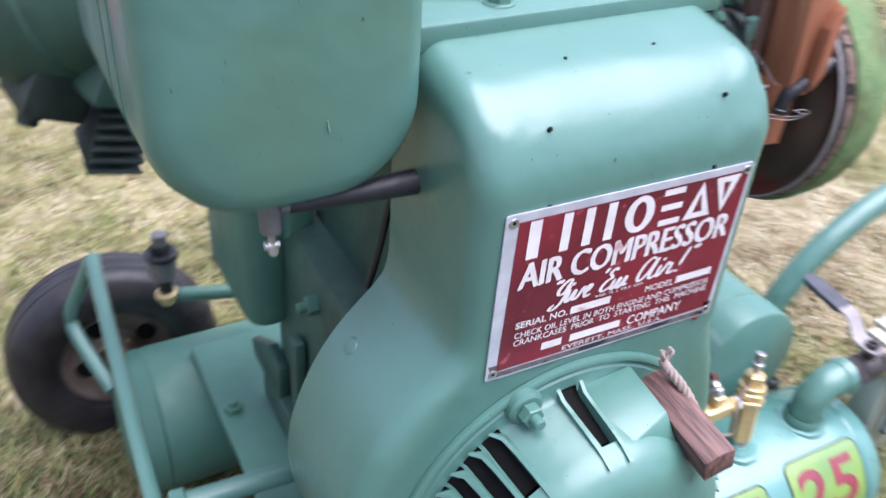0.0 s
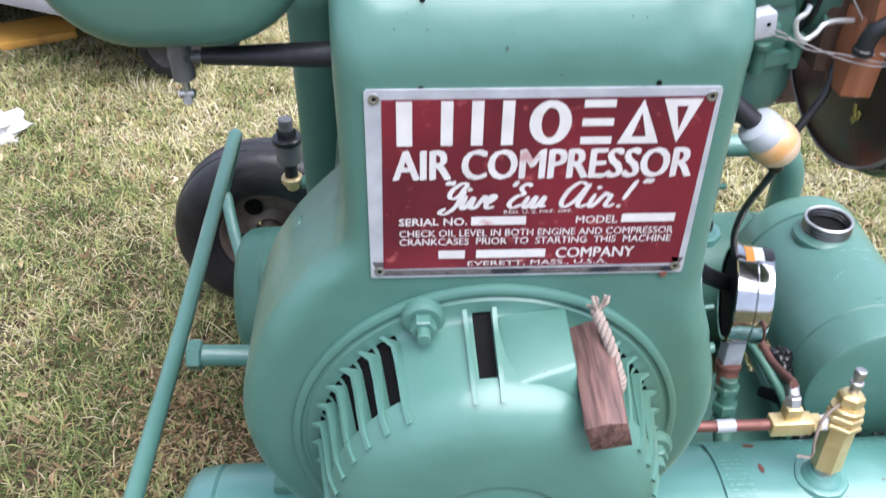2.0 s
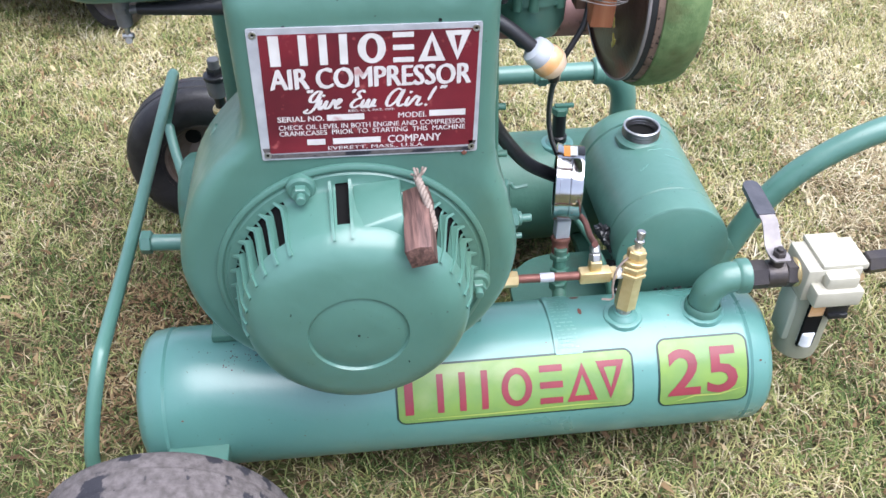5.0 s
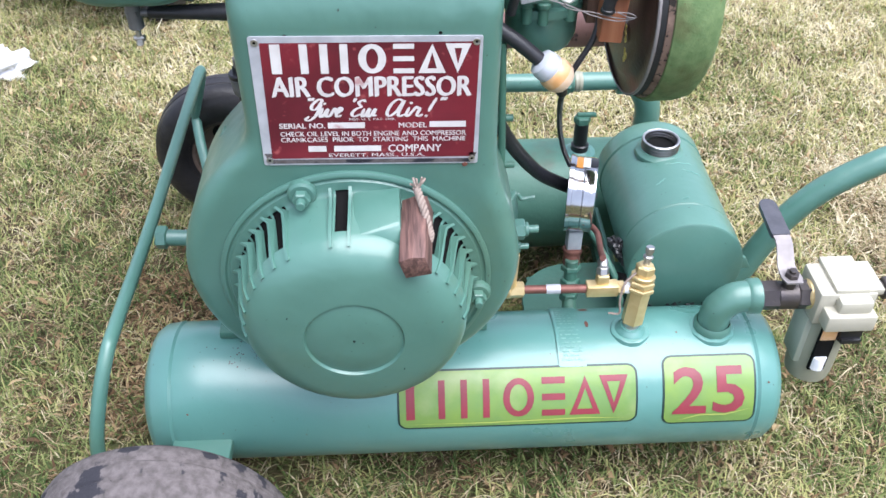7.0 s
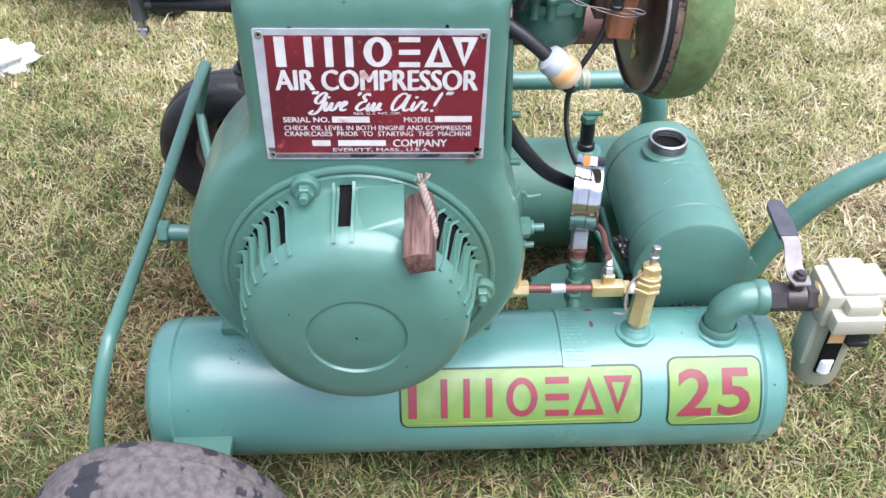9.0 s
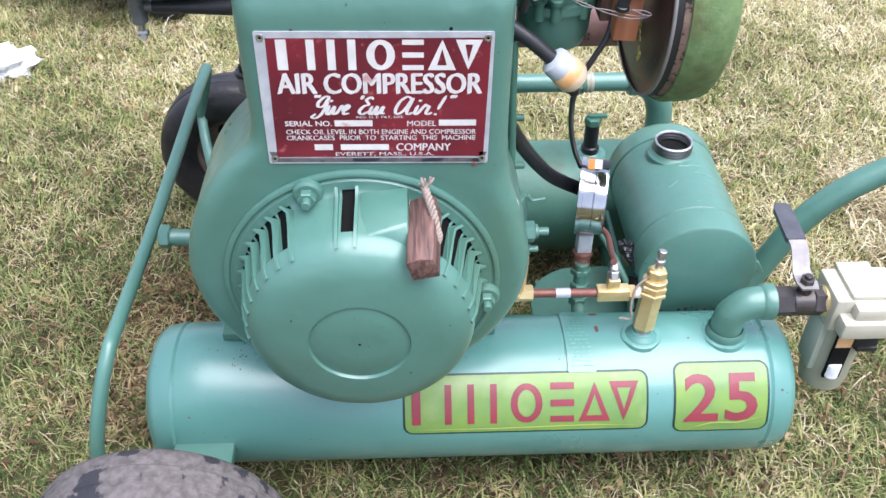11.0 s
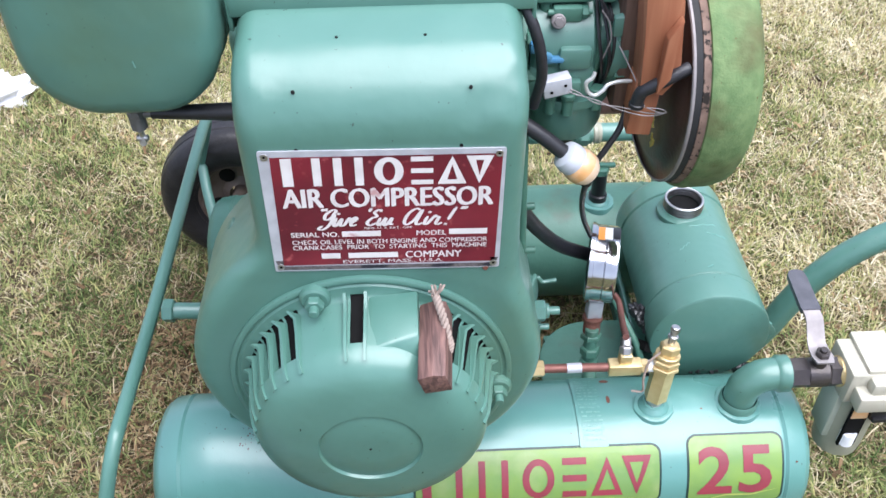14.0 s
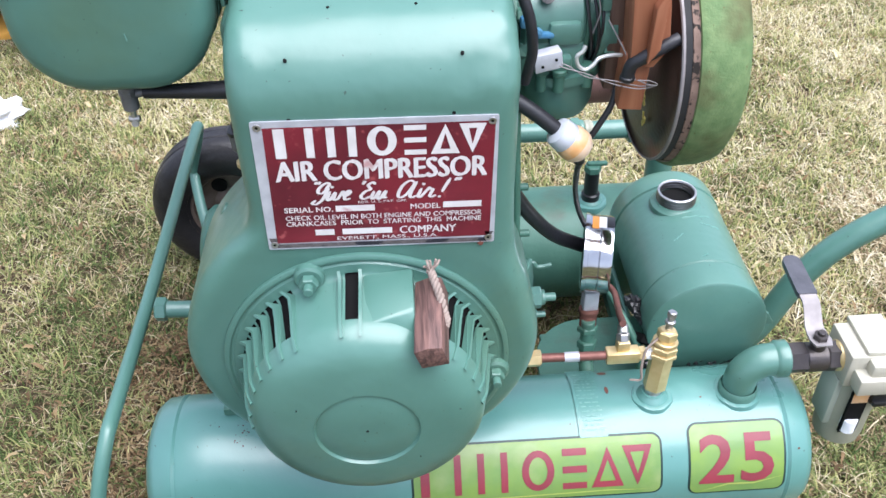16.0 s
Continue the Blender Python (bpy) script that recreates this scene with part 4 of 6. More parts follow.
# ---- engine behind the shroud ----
part("crankcase", merge(box((-0.020, 0.235, 0.345), (0.235, 0.215, 0.265), 0.018), box((-0.020, 0.235, 0.240), (0.265, 0.235, 0.040), 0.006)), GRIMY_SHADED, machine,
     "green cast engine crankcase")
part("cylinder_block", box((0.000, 0.225, 0.590), (0.130, 0.150, 0.260), 0.02), GRIMY_SHADED, machine)
part("air_duct", box((0.0, 0.232, 0.585), (0.205, 0.170, 0.270), 0.012), GRIMY_SHADED, machine, "dull green engine air duct")
part("base_plate", box((-0.040, 0.272, 0.2125), (0.330, 0.390, 0.011), 0.002), GREEN_DULL, machine, "green steel engine mounting plate")
for x, y in ((-0.190, 0.345), (-0.180, 0.150), (0.105, 0.160), (0.105, 0.400)):
    part("base_bolt", merge(hexagon((x, y, 0.217), (x, y, 0.226), 0.010), rod((x, y, 0.224), (x, y, 0.232), 0.005, 12)), GREEN_DULL, machine)
part("side_cover", merge(box((-0.150, 0.375, 0.475), (0.052, 0.150, 0.250), 0.022, None, 4),
                         box((-0.122, 0.375, 0.475), (0.030, 0.170, 0.270), 0.008)), GREEN_DULL, machine, "rounded green engine side cover")
part("side_bracket", plate([(0.0, 0.0), (0.085, 0.0), (0.095, 0.020), (0.030, 0.060), (0.0, 0.050)], 0.012, Matrix.Translation((-0.150, 0.300, 0.250)) @ pose(0, 0, 0, 90, 0, 90), 0.002), GRIMY_SHADED, machine)
part("side_rib", box((-0.145, 0.250, 0.300), (0.012, 0.020, 0.160), 0.004), GRIMY_SHADED, machine)
part("side_stud", merge(hexagon((-0.135, 0.215, 0.445), (-0.148, 0.215, 0.445), 0.009), rod((-0.146, 0.215, 0.445), (-0.156, 0.215, 0.445), 0.005, 12)), GREEN_DULL, machine)

# fuel tank
FT = rounded(-0.0805, -0.101, 0.0805, 0.101, 0.060, 10)


def fuel_tank_mesh():
    """A flat-ended tank lying along y, its front end slightly crowned, with a crimped seam."""
    stations = [(0.0, 0.40), (0.0005, 0.62), (0.002, 0.80), (0.006, 0.91), (0.013, 0.97), (0.024, 1.0), (0.062, 1.0), (0.0625, 1.012), (0.0640, 1.012), (0.0645, 0.994), (0.0660, 0.994), (0.0665, 1.0), (0.092, 1.0), (0.0925, 1.012), (0.0940, 1.012), (0.0945, 0.994), (0.0960, 0.994), (0.0965, 1.0), (0.190, 1.0), (0.204, 0.95), (0.210, 0.80)]
    bm, rings = bmesh.new(), []
    for d, s in stations:
        rings.append([bm.verts.new((-0.2070 + x * s, 0.046 + d, 0.753 + y * s)) for x, y in FT])
    for a, b in zip(rings, rings[1:]):
        for k in range(len(a)):
            bm.faces.new((a[k], a[(k + 1) % len(a)], b[(k + 1) % len(a)], b[k]))
    bm.faces.new(rings[0])
    bm.faces.new(rings[-1])
    return bm


fuel_tank = part("fuel_tank", fuel_tank_mesh(), GREEN, machine, "rounded green fuel tank with a crimped seam", 50)
part("scratch", box((-0.1905, 0.0455, 0.7085), (0.0008, 0.0008, 0.006), 0, pose(0, 0, 0, 0, -8, 0)), LABEL_LINE, fuel_tank, "small bare scratch")
drain = part("fuel_cock", merge(rod((-0.2145, 0.085, 0.668), (-0.2145, 0.085, 0.650), 0.0058, 16), rod((-0.2145, 0.085, 0.652), (-0.2145, 0.085, 0.6215), 0.0072, 16, 0.1), hexagon((-0.2145, 0.085, 0.640), (-0.2145, 0.085, 0.634), 0.0082),
                                rod((-0.2145, 0.085, 0.636), (-0.198, 0.087, 0.636), 0.0038, 12)), DARK_ZINC, machine, "grey fuel cock under the tank")
part("wing_knob", merge(rod((-0.2145, 0.085, 0.624), (-0.2145, 0.085, 0.612), 0.0026, 12), rod((-0.2195, 0.085, 0.611), (-0.2095, 0.085, 0.611), 0.0030, 12),
                        revolve([(0, -0.002), (0.0030, -0.002), (0.0036, 0), (0.0030, 0.002), (0, 0.002)], along((-0.2145, 0.083, 0.6075), (0.2, -1, 0.2)), 14)), STEEL, drain, "bright steel wing knob")
part("fuel_line_sleeve", rod((-0.202, 0.088, 0.6355), (-0.108, 0.084, 0.6360), 0.0056, 18, 0.15, 0.0090), HOSE, machine, "black rubber fuel hose")
part("tank_strap", box((-0.116, 0.130, 0.690), (0.010, 0.020, 0.110), 0.002), GREEN_DULL, machine)
for z in (0.668, 0.705, 0.742):
    part("strap_bolt", merge(rod((-0.126, 0.118, z), (-0.108, 0.122, z + 0.002), 0.0035, 12), hexagon((-0.127, 0.118, z), (-0.121, 0.119, z + 0.001), 0.0062)), GREEN_DULL, machine)
MA, MB = Vector((-0.200, 0.420, 0.690)), Vector((-0.335, 0.500, 0.640))
MD = MB - MA
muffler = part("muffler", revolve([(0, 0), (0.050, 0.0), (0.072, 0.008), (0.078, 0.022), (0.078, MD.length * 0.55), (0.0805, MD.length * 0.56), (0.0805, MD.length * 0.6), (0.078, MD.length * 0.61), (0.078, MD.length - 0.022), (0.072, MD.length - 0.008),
                                   (0.045, MD.length), (0, MD.length + 0.002)], along(MA, MD), 40), GRIMY_SHADED, machine, "grimy green round exhaust muffler, painted darker for shade, behind the fuel tank")
part("exhaust_pipe", merge(rod(MA, (-0.070, 0.330, 0.640), 0.020), box((-0.235, 0.430, 0.585), (0.090, 0.060, 0.040), 0.006, pose(0, 0, 0, 10, 20, 20))), GRIMY_SHADED, machine)
can = part("breather_can", revolve([(0, 0), (0.022, 0), (0.031, 0.004), (0.034, 0.012), (0.034, 0.112), (0.031, 0.124), (0.020, 0.131), (0, 0.132)], along((-0.366, 0.545, 0.585), (-0.22, 0.22, -0.85)), 32), GREEN_DULL, machine, "small green can with a cream label")
part("label_band", revolve([(0.0342, 0.0), (0.0346, 0.0005), (0.0346, 0.026), (0.0342, 0.0265)], along(Vector((-0.366, 0.545, 0.585)) + Vector((-0.22, 0.22, -0.85)).normalized() * 0.022, (-0.22, 0.22, -0.85)), 32), ORANGE_BOARD, can, "cream-orange label band")
part("can_bracket", rod((-0.362, 0.540, 0.600), (-0.300, 0.480, 0.640), 0.014), DARK_BRONZE, machine)

for k in range(6):
    part("cooling_fin", box((-0.262 + 0.004 * k, 0.440, 0.508 + 0.011 * k), (0.050, 0.075, 0.0035), 0.001, pose(0, 0, 0, 8, 12, 0)), OILY, machine)
part("exhaust_bracket", merge(box((-0.300, 0.455, 0.578), (0.062, 0.060, 0.050), 0.006, pose(0, 0, 0, 12, 24, 15)), rod((-0.318, 0.450, 0.572), (-0.326, 0.446, 0.545), 0.010, 16)), OILY, machine, "black oily exhaust bracket")
part("shroud_cable", tube([(-0.100, 0.140, 0.625), (-0.106, 0.136, 0.594), (-0.112, 0.135, 0.569), (-0.117, 0.135, 0.545), (-0.125, 0.135, 0.515)], 0.0030, 10, 8), BLACK, machine, "thin black ignition cable")

# ---- wheels ----
def wheel(x, y, z, tyre_mat, label, R=0.138):
    w = new("wheel")
    w.parent = machine
    w.location = (x, y, z)
    tagged(w, label)
    m = along((0, 0, 0), (0, -1, 0))
    h, k_ = 0.042, R / 0.138
    prof = [(0.072, -0.030), (0.078, -0.036), (0.094, -h), (0.112 * k_, -h), (0.125 * k_, -0.037), (0.1335 * k_, -0.029), (0.1365 * k_, -0.020), (R - 0.001, -0.013), (R - 0.0018, -0.012), (R - 0.0018, -0.010), (R, -0.008),
            (R, 0.008), (R - 0.0018, 0.010), (R - 0.0018, 0.012), (R - 0.001, 0.013), (0.1365 * k_, 0.020), (0.1335 * k_, 0.029), (0.125 * k_, 0.037), (0.112 * k_, h), (0.094, h), (0.078, 0.036), (0.072, 0.030)]
    part("tyre", revolve(prof, m, 72), tyre_mat, w, "worn rubber tyre")
    part("rim", revolve([(0.077, -0.036), (0.078, -0.030), (0.068, -0.026), (0.061, -0.012), (0.034, -0.006), (0.022, -0.014), (0.022, 0.014), (0.034, 0.006), (0.061, 0.012), (0.068, 0.026), (0.078, 0.030), (0.077, 0.036)], m, 48),
         RIM, w, "rusty steel rim")
    part("hub", revolve([(0, -0.032), (0.014, -0.032), (0.016, -0.028), (0.016, 0.028), (0.014, 0.032), (0, 0.032)], m, 20), RIM, w)
    for k in range(4):
        a = radians(90 * k + 25)
        for s in (-1, 1):
            part("rim_hole", revolve([(0, 0.002), (0.0135, 0.002), (0.0135, 0.0)], along((0.046 * math.cos(a), s * 0.0105, 0.046 * math.sin(a)), (0, s, 0)), 14), DARK, w)
    return w


wheel(-0.245, -0.150, 0.1225, TYRE, "worn grey-black rubber tyre wheel with flaking dirt", 0.1415)
wheel(-0.274, 0.636, 0.111, TYRE_DARK, "black rubber tyre wheel with a rusty rim", 0.1370)
part("axle", rod((-0.252, -0.170, 0.116), (-0.252, 0.02, 0.116), 0.007), GREEN_DULL, machine)
part("axle", rod((-0.274, 0.53, 0.111), (-0.274, 0.70, 0.111), 0.011), GREEN_DULL, machine)
part("bracket_lip", box((-0.226, -0.003, 0.127), (0.072, 0.004, 0.012), 0.001), GREEN, machine)
part("axle_bracket", box((-0.226, -0.028, 0.118), (0.072, 0.050, 0.016), 0.003), GREEN, machine)
part("axle_bracket", box((-0.235, 0.575, 0.118), (0.072, 0.050, 0.016), 0.003), GREEN, machine)

# ---- tubular guard and pull handle ----
part("guard_tube", tube([(-0.288, -0.006, 0.100), (-0.312, -0.040, 0.105), (-0.328, -0.062, 0.130), (-0.330, -0.056, 0.175), (-0.318, -0.034, 0.235), (-0.307, -0.006, 0.275), (-0.304, 0.030, 0.283), (-0.302, 0.190, 0.281), (-0.296, 0.350, 0.295),
                         (-0.289, 0.520, 0.312), (-0.287, 0.553, 0.312), (-0.299, 0.572, 0.275), (-0.320, 0.596, 0.215), (-0.322, 0.594, 0.192), (-0.312, 0.555, 0.172), (-0.296, 0.505, 0.150)], 0.0082, 16, 8),
     GREEN, machine, "bent green steel guard tube")
part("cross_tube", merge(rod((-0.290, 0.190, 0.279), (-0.130, 0.190, 0.270), 0.0105), hexagon((-0.290, 0.190, 0.2795), (-0.276, 0.190, 0.2785), 0.0150)), GREEN, machine)
part("tow_handle", tube([(0.425, 0.235, 0.012), (0.466, 0.243, 0.070), (0.508, 0.248, 0.134), (0.531, 0.250, 0.186), (0.551, 0.250, 0.229), (0.585, 0.250, 0.273), (0.632, 0.250, 0.309), (0.695, 0.250, 0.340), (0.801, 0.250, 0.366), (0.949, 0.250, 0.387)], 0.0172, 18, 8),
     GREEN, machine, "curved green steel tow handle")
part("handle_lug", plate([(0, 0), (0.050, 0.006), (0.040, 0.024), (0.0, 0.040)], 0.005, Matrix.Translation((0.440, 0.188, 0.196)) @ pose(0, 0, 0, 90, 0, 0), 0.001), GREEN, machine)
part("cross_frame", box((0.340, 0.270, 0.060), (0.030, 0.320, 0.020), 0.003), GREEN_DULL, machine)

# ---- relief valve on its boss ----
def boss(p, r):
    """A welded boss with an uneven bead round its foot."""
    bm = revolve([(r * 1.04, -0.010), (r * 1.02, -0.002), (r * 0.96, 0.0025), (r * 0.84, 0.0035), (r * 0.74, 0.0030), (r * 0.68, 0.0055), (r * 0.55, 0.0075), (r * 0.5, 0.010), (0, 0.010)], along(p, (0.0, 0.0, 1)), 40)
    for v in bm.verts:
        d = math.hypot(v.co.x - p[0], v.co.y - p[1])
        if d > r * 0.8:
            v.co.z += 0.0016 * noise.noise(v.co * 130)
            v.co.x += 0.0014 * noise.noise(v.co * 90 + Vector((4, 0, 0)))
            v.co.y += 0.0014 * noise.noise(v.co * 90 + Vector((0, 7, 0)))
    return bm


part("valve_boss", boss((0.303, 0.072, 0.2045), 0.025), GREEN_TANK, machine)
A, B = Vector((0.303, 0.072, 0.212)), Vector((0.316, 0.091, 0.330))
up = (B - A).normalized()
relief = part("relief_valve", hexagon(A + up * 0.008, A + up * 0.062, 0.0150, 0.08), BRASS, machine, "brass safety relief valve")
part("thread", rod(A - up * 0.004, A + up * 0.010, 0.0105, 16), STEEL, relief)
part("collar", merge(hexagon(A + up * 0.060, A + up * 0.066, 0.0185), hexagon(A + up * 0.068, A + up * 0.076, 0.0175), rod(A + up * 0.060, A + up * 0.080, 0.0135, 18),
                     rod(A + up * 0.078, A + up * 0.084, 0.0160, 18), hexagon(A + up * 0.086, A + up * 0.098, 0.0130), rod(A + up * 0.082, A + up * 0.100, 0.0105, 16)), BRASS, relief)
part("stem", merge(rod(A + up * 0.096, A + up * 0.120, 0.0045, 12), rod(A + up * 0.108, A + up * 0.113, 0.0068, 12), rod(A + up * 0.118, A + up * 0.126, 0.0058, 12)), STEEL, relief, "steel valve stem")
part("seal_string", tube([A + up * 0.090 + Vector((-0.012, -0.004, 0)), A + up * 0.075 + Vector((-0.024, -0.006, 0)), A + up * 0.050 + Vector((-0.026, -0.008, 0)), A + up * 0.028 + Vector((-0.022, -0.006, 0)),
                          A + up * 0.030 + Vector((-0.036, -0.004, -0.004))], 0.0016, 6, 6), ROPE, relief, "thin pale string")

relief.matrix_basis = Matrix.Translation(A) @ Matrix.Scale(0.92, 4) @ Matrix.Translation(-A)

# ---- outlet: elbow, ball valve, filter ----
part("elbow_boss", boss((0.406, 0.073, 0.2035), 0.0285), GREEN_TANK, machine)
E0 = Vector((0.406, 0.072, 0.204))
elb = tube([E0, E0 + Vector((0, 0, 0.020)), E0 + Vector((0.003, 0, 0.036)), E0 + Vector((0.016, 0, 0.050)), E0 + Vector((0.032, 0.0, 0.054)), E0 + Vector((0.044, 0.0, 0.054))], 0.0192, 22, 6)
part("elbow", merge(elb, revolve([(0, -0.002), (0.0220, -0.002), (0.0228, 0.002), (0.0228, 0.010), (0.0205, 0.014)], along(E0, (0, 0, 1)), 28),
                    revolve([(0.0190, -0.013), (0.0220, -0.009), (0.0220, 0.002), (0.0185, 0.004), (0, 0.004)], along(E0 + Vector((0.044, 0, 0.054)), (1, 0, 0)), 28)), GREEN, machine, "green painted pipe elbow")
VZ, VY = 0.258, 0.072
valve = part("ball_valve", merge(hexagon((0.452, VY, VZ), (0.476, VY, VZ), 0.0185, 0.1), rod((0.472, VY, VZ), (0.500, VY, VZ), 0.0175, 24), hexagon((0.498, VY, VZ), (0.516, VY, VZ), 0.0185, 0.1),
                                 rod((0.4865, VY, VZ + 0.012), (0.4865, VY, VZ + 0.029), 0.0085, 16)), DARK_BRONZE, machine, "dark bronze ball valve")
lev_rows = [(-0.010, 0.0, 0.0095), (0.000, 0.0, 0.0125), (0.012, 0.0, 0.0115), (0.020, 0.002, 0.0105), (0.036, 0.020, 0.0100), (0.041, 0.023, 0.0100), (0.060, 0.026, 0.0100), (0.108, 0.036, 0.0095), (0.112, 0.037, 0.0060)]


def strap(rows, x0, slant, y0, z0, t):
    """A flat bar along y with the given (distance, rise, half-width) stations."""
    bm, top, bot = bmesh.new(), [], []
    for d, h, w in rows:
        cx = x0 + slant * d
        top.append([bm.verts.new((cx + s * w, y0 + d, z0 + h + t)) for s in (-1, 1)])
        bot.append([bm.verts.new((cx + s * w, y0 + d, z0 + h)) for s in (-1, 1)])
    for a, b, c, d in zip(top, top[1:], bot, bot[1:]):
        bm.faces.new((a[0], a[1], b[1], b[0]))
        bm.faces.new((c[0], d[0], d[1], c[1]))
        bm.faces.new((a[0], b[0], d[0], c[0]))
        bm.faces.new((a[1], c[1], d[1], b[1]))
    bm.faces.new((top[0][0], bot[0][0], bot[0][1], top[0][1]))
    bm.faces.new((top[-1][0], top[-1][1], bot[-1][1], bot[-1][0]))
    return bm


lever = part("lever", strap(lev_rows[:7], 0.4865, -0.05, VY - 0.002, VZ + 0.028, 0.0025), WORN_STEEL, valve, "bent steel lever")
part("grip", strap([(0.050, 0.0215, 0.0110), (0.054, 0.0220, 0.0115), (0.100, 0.029, 0.0108), (0.106, 0.030, 0.0085), (0.1085, 0.0303, 0.004)], 0.4865, -0.05, VY - 0.002, VZ + 0.028, 0.0065), GRIP, valve, "blue-black vinyl lever grip", 25)
part("lever_nut", merge(hexagon((0.4865, VY, VZ + 0.030), (0.4865, VY, VZ + 0.037), 0.0085), rod((0.4865, VY, VZ + 0.036), (0.4865, VY, VZ + 0.041), 0.0045, 14)), DARK_BRONZE, valve)
FX, FY, FZ = 0.552, 0.073, -0.014
filt = part("air_filter_regulator", merge(box((FX, FY, 0.272 + FZ), (0.074, 0.062, 0.052), 0.003), box((FX + 0.004, FY + 0.004, 0.300 + FZ), (0.044, 0.066, 0.008), 0.002), box((FX + 0.020, FY, 0.297 + FZ), (0.050, 0.056, 0.010), 0.002)),
            CREAM, machine, "cream plastic filter regulator with a clear bowl")
part("port", rod((0.510, VY, VZ), (0.522, VY, VZ), 0.020, 24), BRASS, filt, "brass port ring")
part("front_hood", merge(box((FX + 0.006, FY - 0.036, 0.285 + FZ), (0.044, 0.020, 0.022), 0.005), box((FX + 0.002, FY - 0.036, 0.2650 + FZ), (0.064, 0.034, 0.026), 0.003)), CREAM, filt)
part("bowl_guard", revolve([(0.0280, 0.130), (0.0310, 0.128), (0.0318, 0.110), (0.0312, 0.020), (0.0295, 0.008), (0.022, 0.001), (0.0, 0.0)], Matrix.Translation((FX - 0.004, FY - 0.004, 0.125 + FZ)), 36), SMOKY, filt, "cream bowl guard")
# grey-green colour carries the shade on the guard's left side
part("side_shade_panel", box((FX - 0.0300, FY - 0.002, 0.205 + FZ), (0.016, 0.040, 0.085), 0.004), GREY_SIDE_SHADE, filt, "left side of the bowl guard with its shade painted grey-green")
part("sight_slot", box((FX - 0.0125, FY - 0.0370, 0.208 + FZ), (0.0230, 0.005, 0.084), 0.001), DARK, filt, "dark sight slot")
part("bowl", merge(rod((FX - 0.0125, FY - 0.0355, 0.168 + FZ), (FX - 0.0125, FY - 0.0355, 0.192 + FZ), 0.0100, 16)), WHITE_CLOTH, filt, "white filter element in the slot")
part("slot_amber", box((FX - 0.0125, FY - 0.0392, 0.236 + FZ), (0.0205, 0.002, 0.024), 0.0005), AMBER, filt)
part("latch", merge(box((FX + 0.014, FY - 0.0380, 0.2370 + FZ), (0.030, 0.012, 0.028), 0.003), box((FX + 0.014, FY - 0.0450, 0.2280 + FZ), (0.027, 0.007, 0.008), 0.002)), BLACK, filt, "black latch button")

part("outlet_nipple", merge(rod((FX + 0.030, FY, 0.262), (FX + 0.062, FY, 0.264), 0.0105, 18), hexagon((FX + 0.058, FY, 0.264), (FX + 0.120, FY, 0.268), 0.0155)), DARK_BRONZE, filt, "dark iron outlet nipple")
filt.matrix_basis = Matrix.Translation((0.512, 0.073, 0.258)) @ Matrix.Scale(0.93, 4) @ Matrix.Translation((-0.512, -0.073, -0.258))

# ---- copper line, tee and fittings ----
CZT, CYT = 0.268, 0.083
part("copper_line", rod((0.150, CYT, CZT + 0.002), (0.250, CYT, CZT), 0.0053, 16), COPPER, machine, "brown copper tube")
part("line_label", revolve([(0.0056, -0.0085), (0.0060, -0.0085), (0.0060, 0.0085), (0.0056, 0.0085)], along((0.2035, CYT, CZT + 0.001), (1, 0, 0)), 20), ALU, machine, "silver band on the copper tube")
part("compression_nut", merge(hexagon((0.150, CYT, CZT + 0.002), (0.168, CYT, CZT + 0.002), 0.0100), rod((0.135, CYT, CZT + 0.002), (0.152, CYT, CZT + 0.002), 0.0105, 16),
                              rod((0.150, CYT, CZT + 0.002), (0.1535, CYT + 0.010, CZT + 0.052), 0.0085, 16)), BRASS, machine, "brass compression fittings")
tee = part("brass_tee", merge(box((0.262, CYT, CZT), (0.046, 0.019, 0.019), 0.002), box((0.262, CYT + 0.004, CZT + 0.014), (0.017, 0.017, 0.022), 0.002), hexagon((0.284, CYT, CZT), (0.294, CYT, CZT), 0.0105)), BRASS, machine, "brass tee fitting")
part("thread_tape", rod((0.292, CYT, CZT), (0.303, CYT, CZT - 0.001), 0.0085, 14), WHITE_CLOTH, tee, "white thread tape")
part("tee_nut", merge(hexagon((0.262, CYT + 0.005, CZT + 0.022), (0.262, CYT + 0.010, CZT + 0.032), 0.0092), rod((0.262, CYT + 0.009, CZT + 0.030), (0.2635, CYT + 0.022, CZT + 0.036), 0.0076, 14)), STEEL, tee)
tee.matrix_basis = Matrix.Translation((0.266, CYT, CZT)) @ Matrix.Scale(0.84, 4) @ Matrix.Translation((-0.266, -CYT, -CZT))
part("copper_riser", tube([(0.262, CYT + 0.012, CZT + 0.038), (0.2635, CYT + 0.020, CZT + 0.034), (0.268, 0.130, 0.286), (0.275, 0.166, 0.266), (0.278, 0.200, 0.258), (0.268, 0.222, 0.258)], 0.0040, 14, 8), COPPER, machine, "brown copper tube")

# ---- pressure gauge on its riser ----
GC = Vector((0.254, 0.206, 0.3175))
GS = 1.1
gauge = part("pressure_gauge", revolve([(r * GS, h) for r, h in ((0, 0.016), (0.040, 0.016), (0.0425, 0.015), (0.0435, 0.012), (0.0435, 0.0010), (0.0425, 0.0), (0.0435, -0.0010), (0.0435, -0.013), (0.0452, -0.0135), (0.0452, -0.0185),
                                                                 (0.0425, -0.0195), (0.0405, -0.0185))], along(GC, (1, -0.22, 0)), 64), CHROME, machine, "chrome pressure gauge")
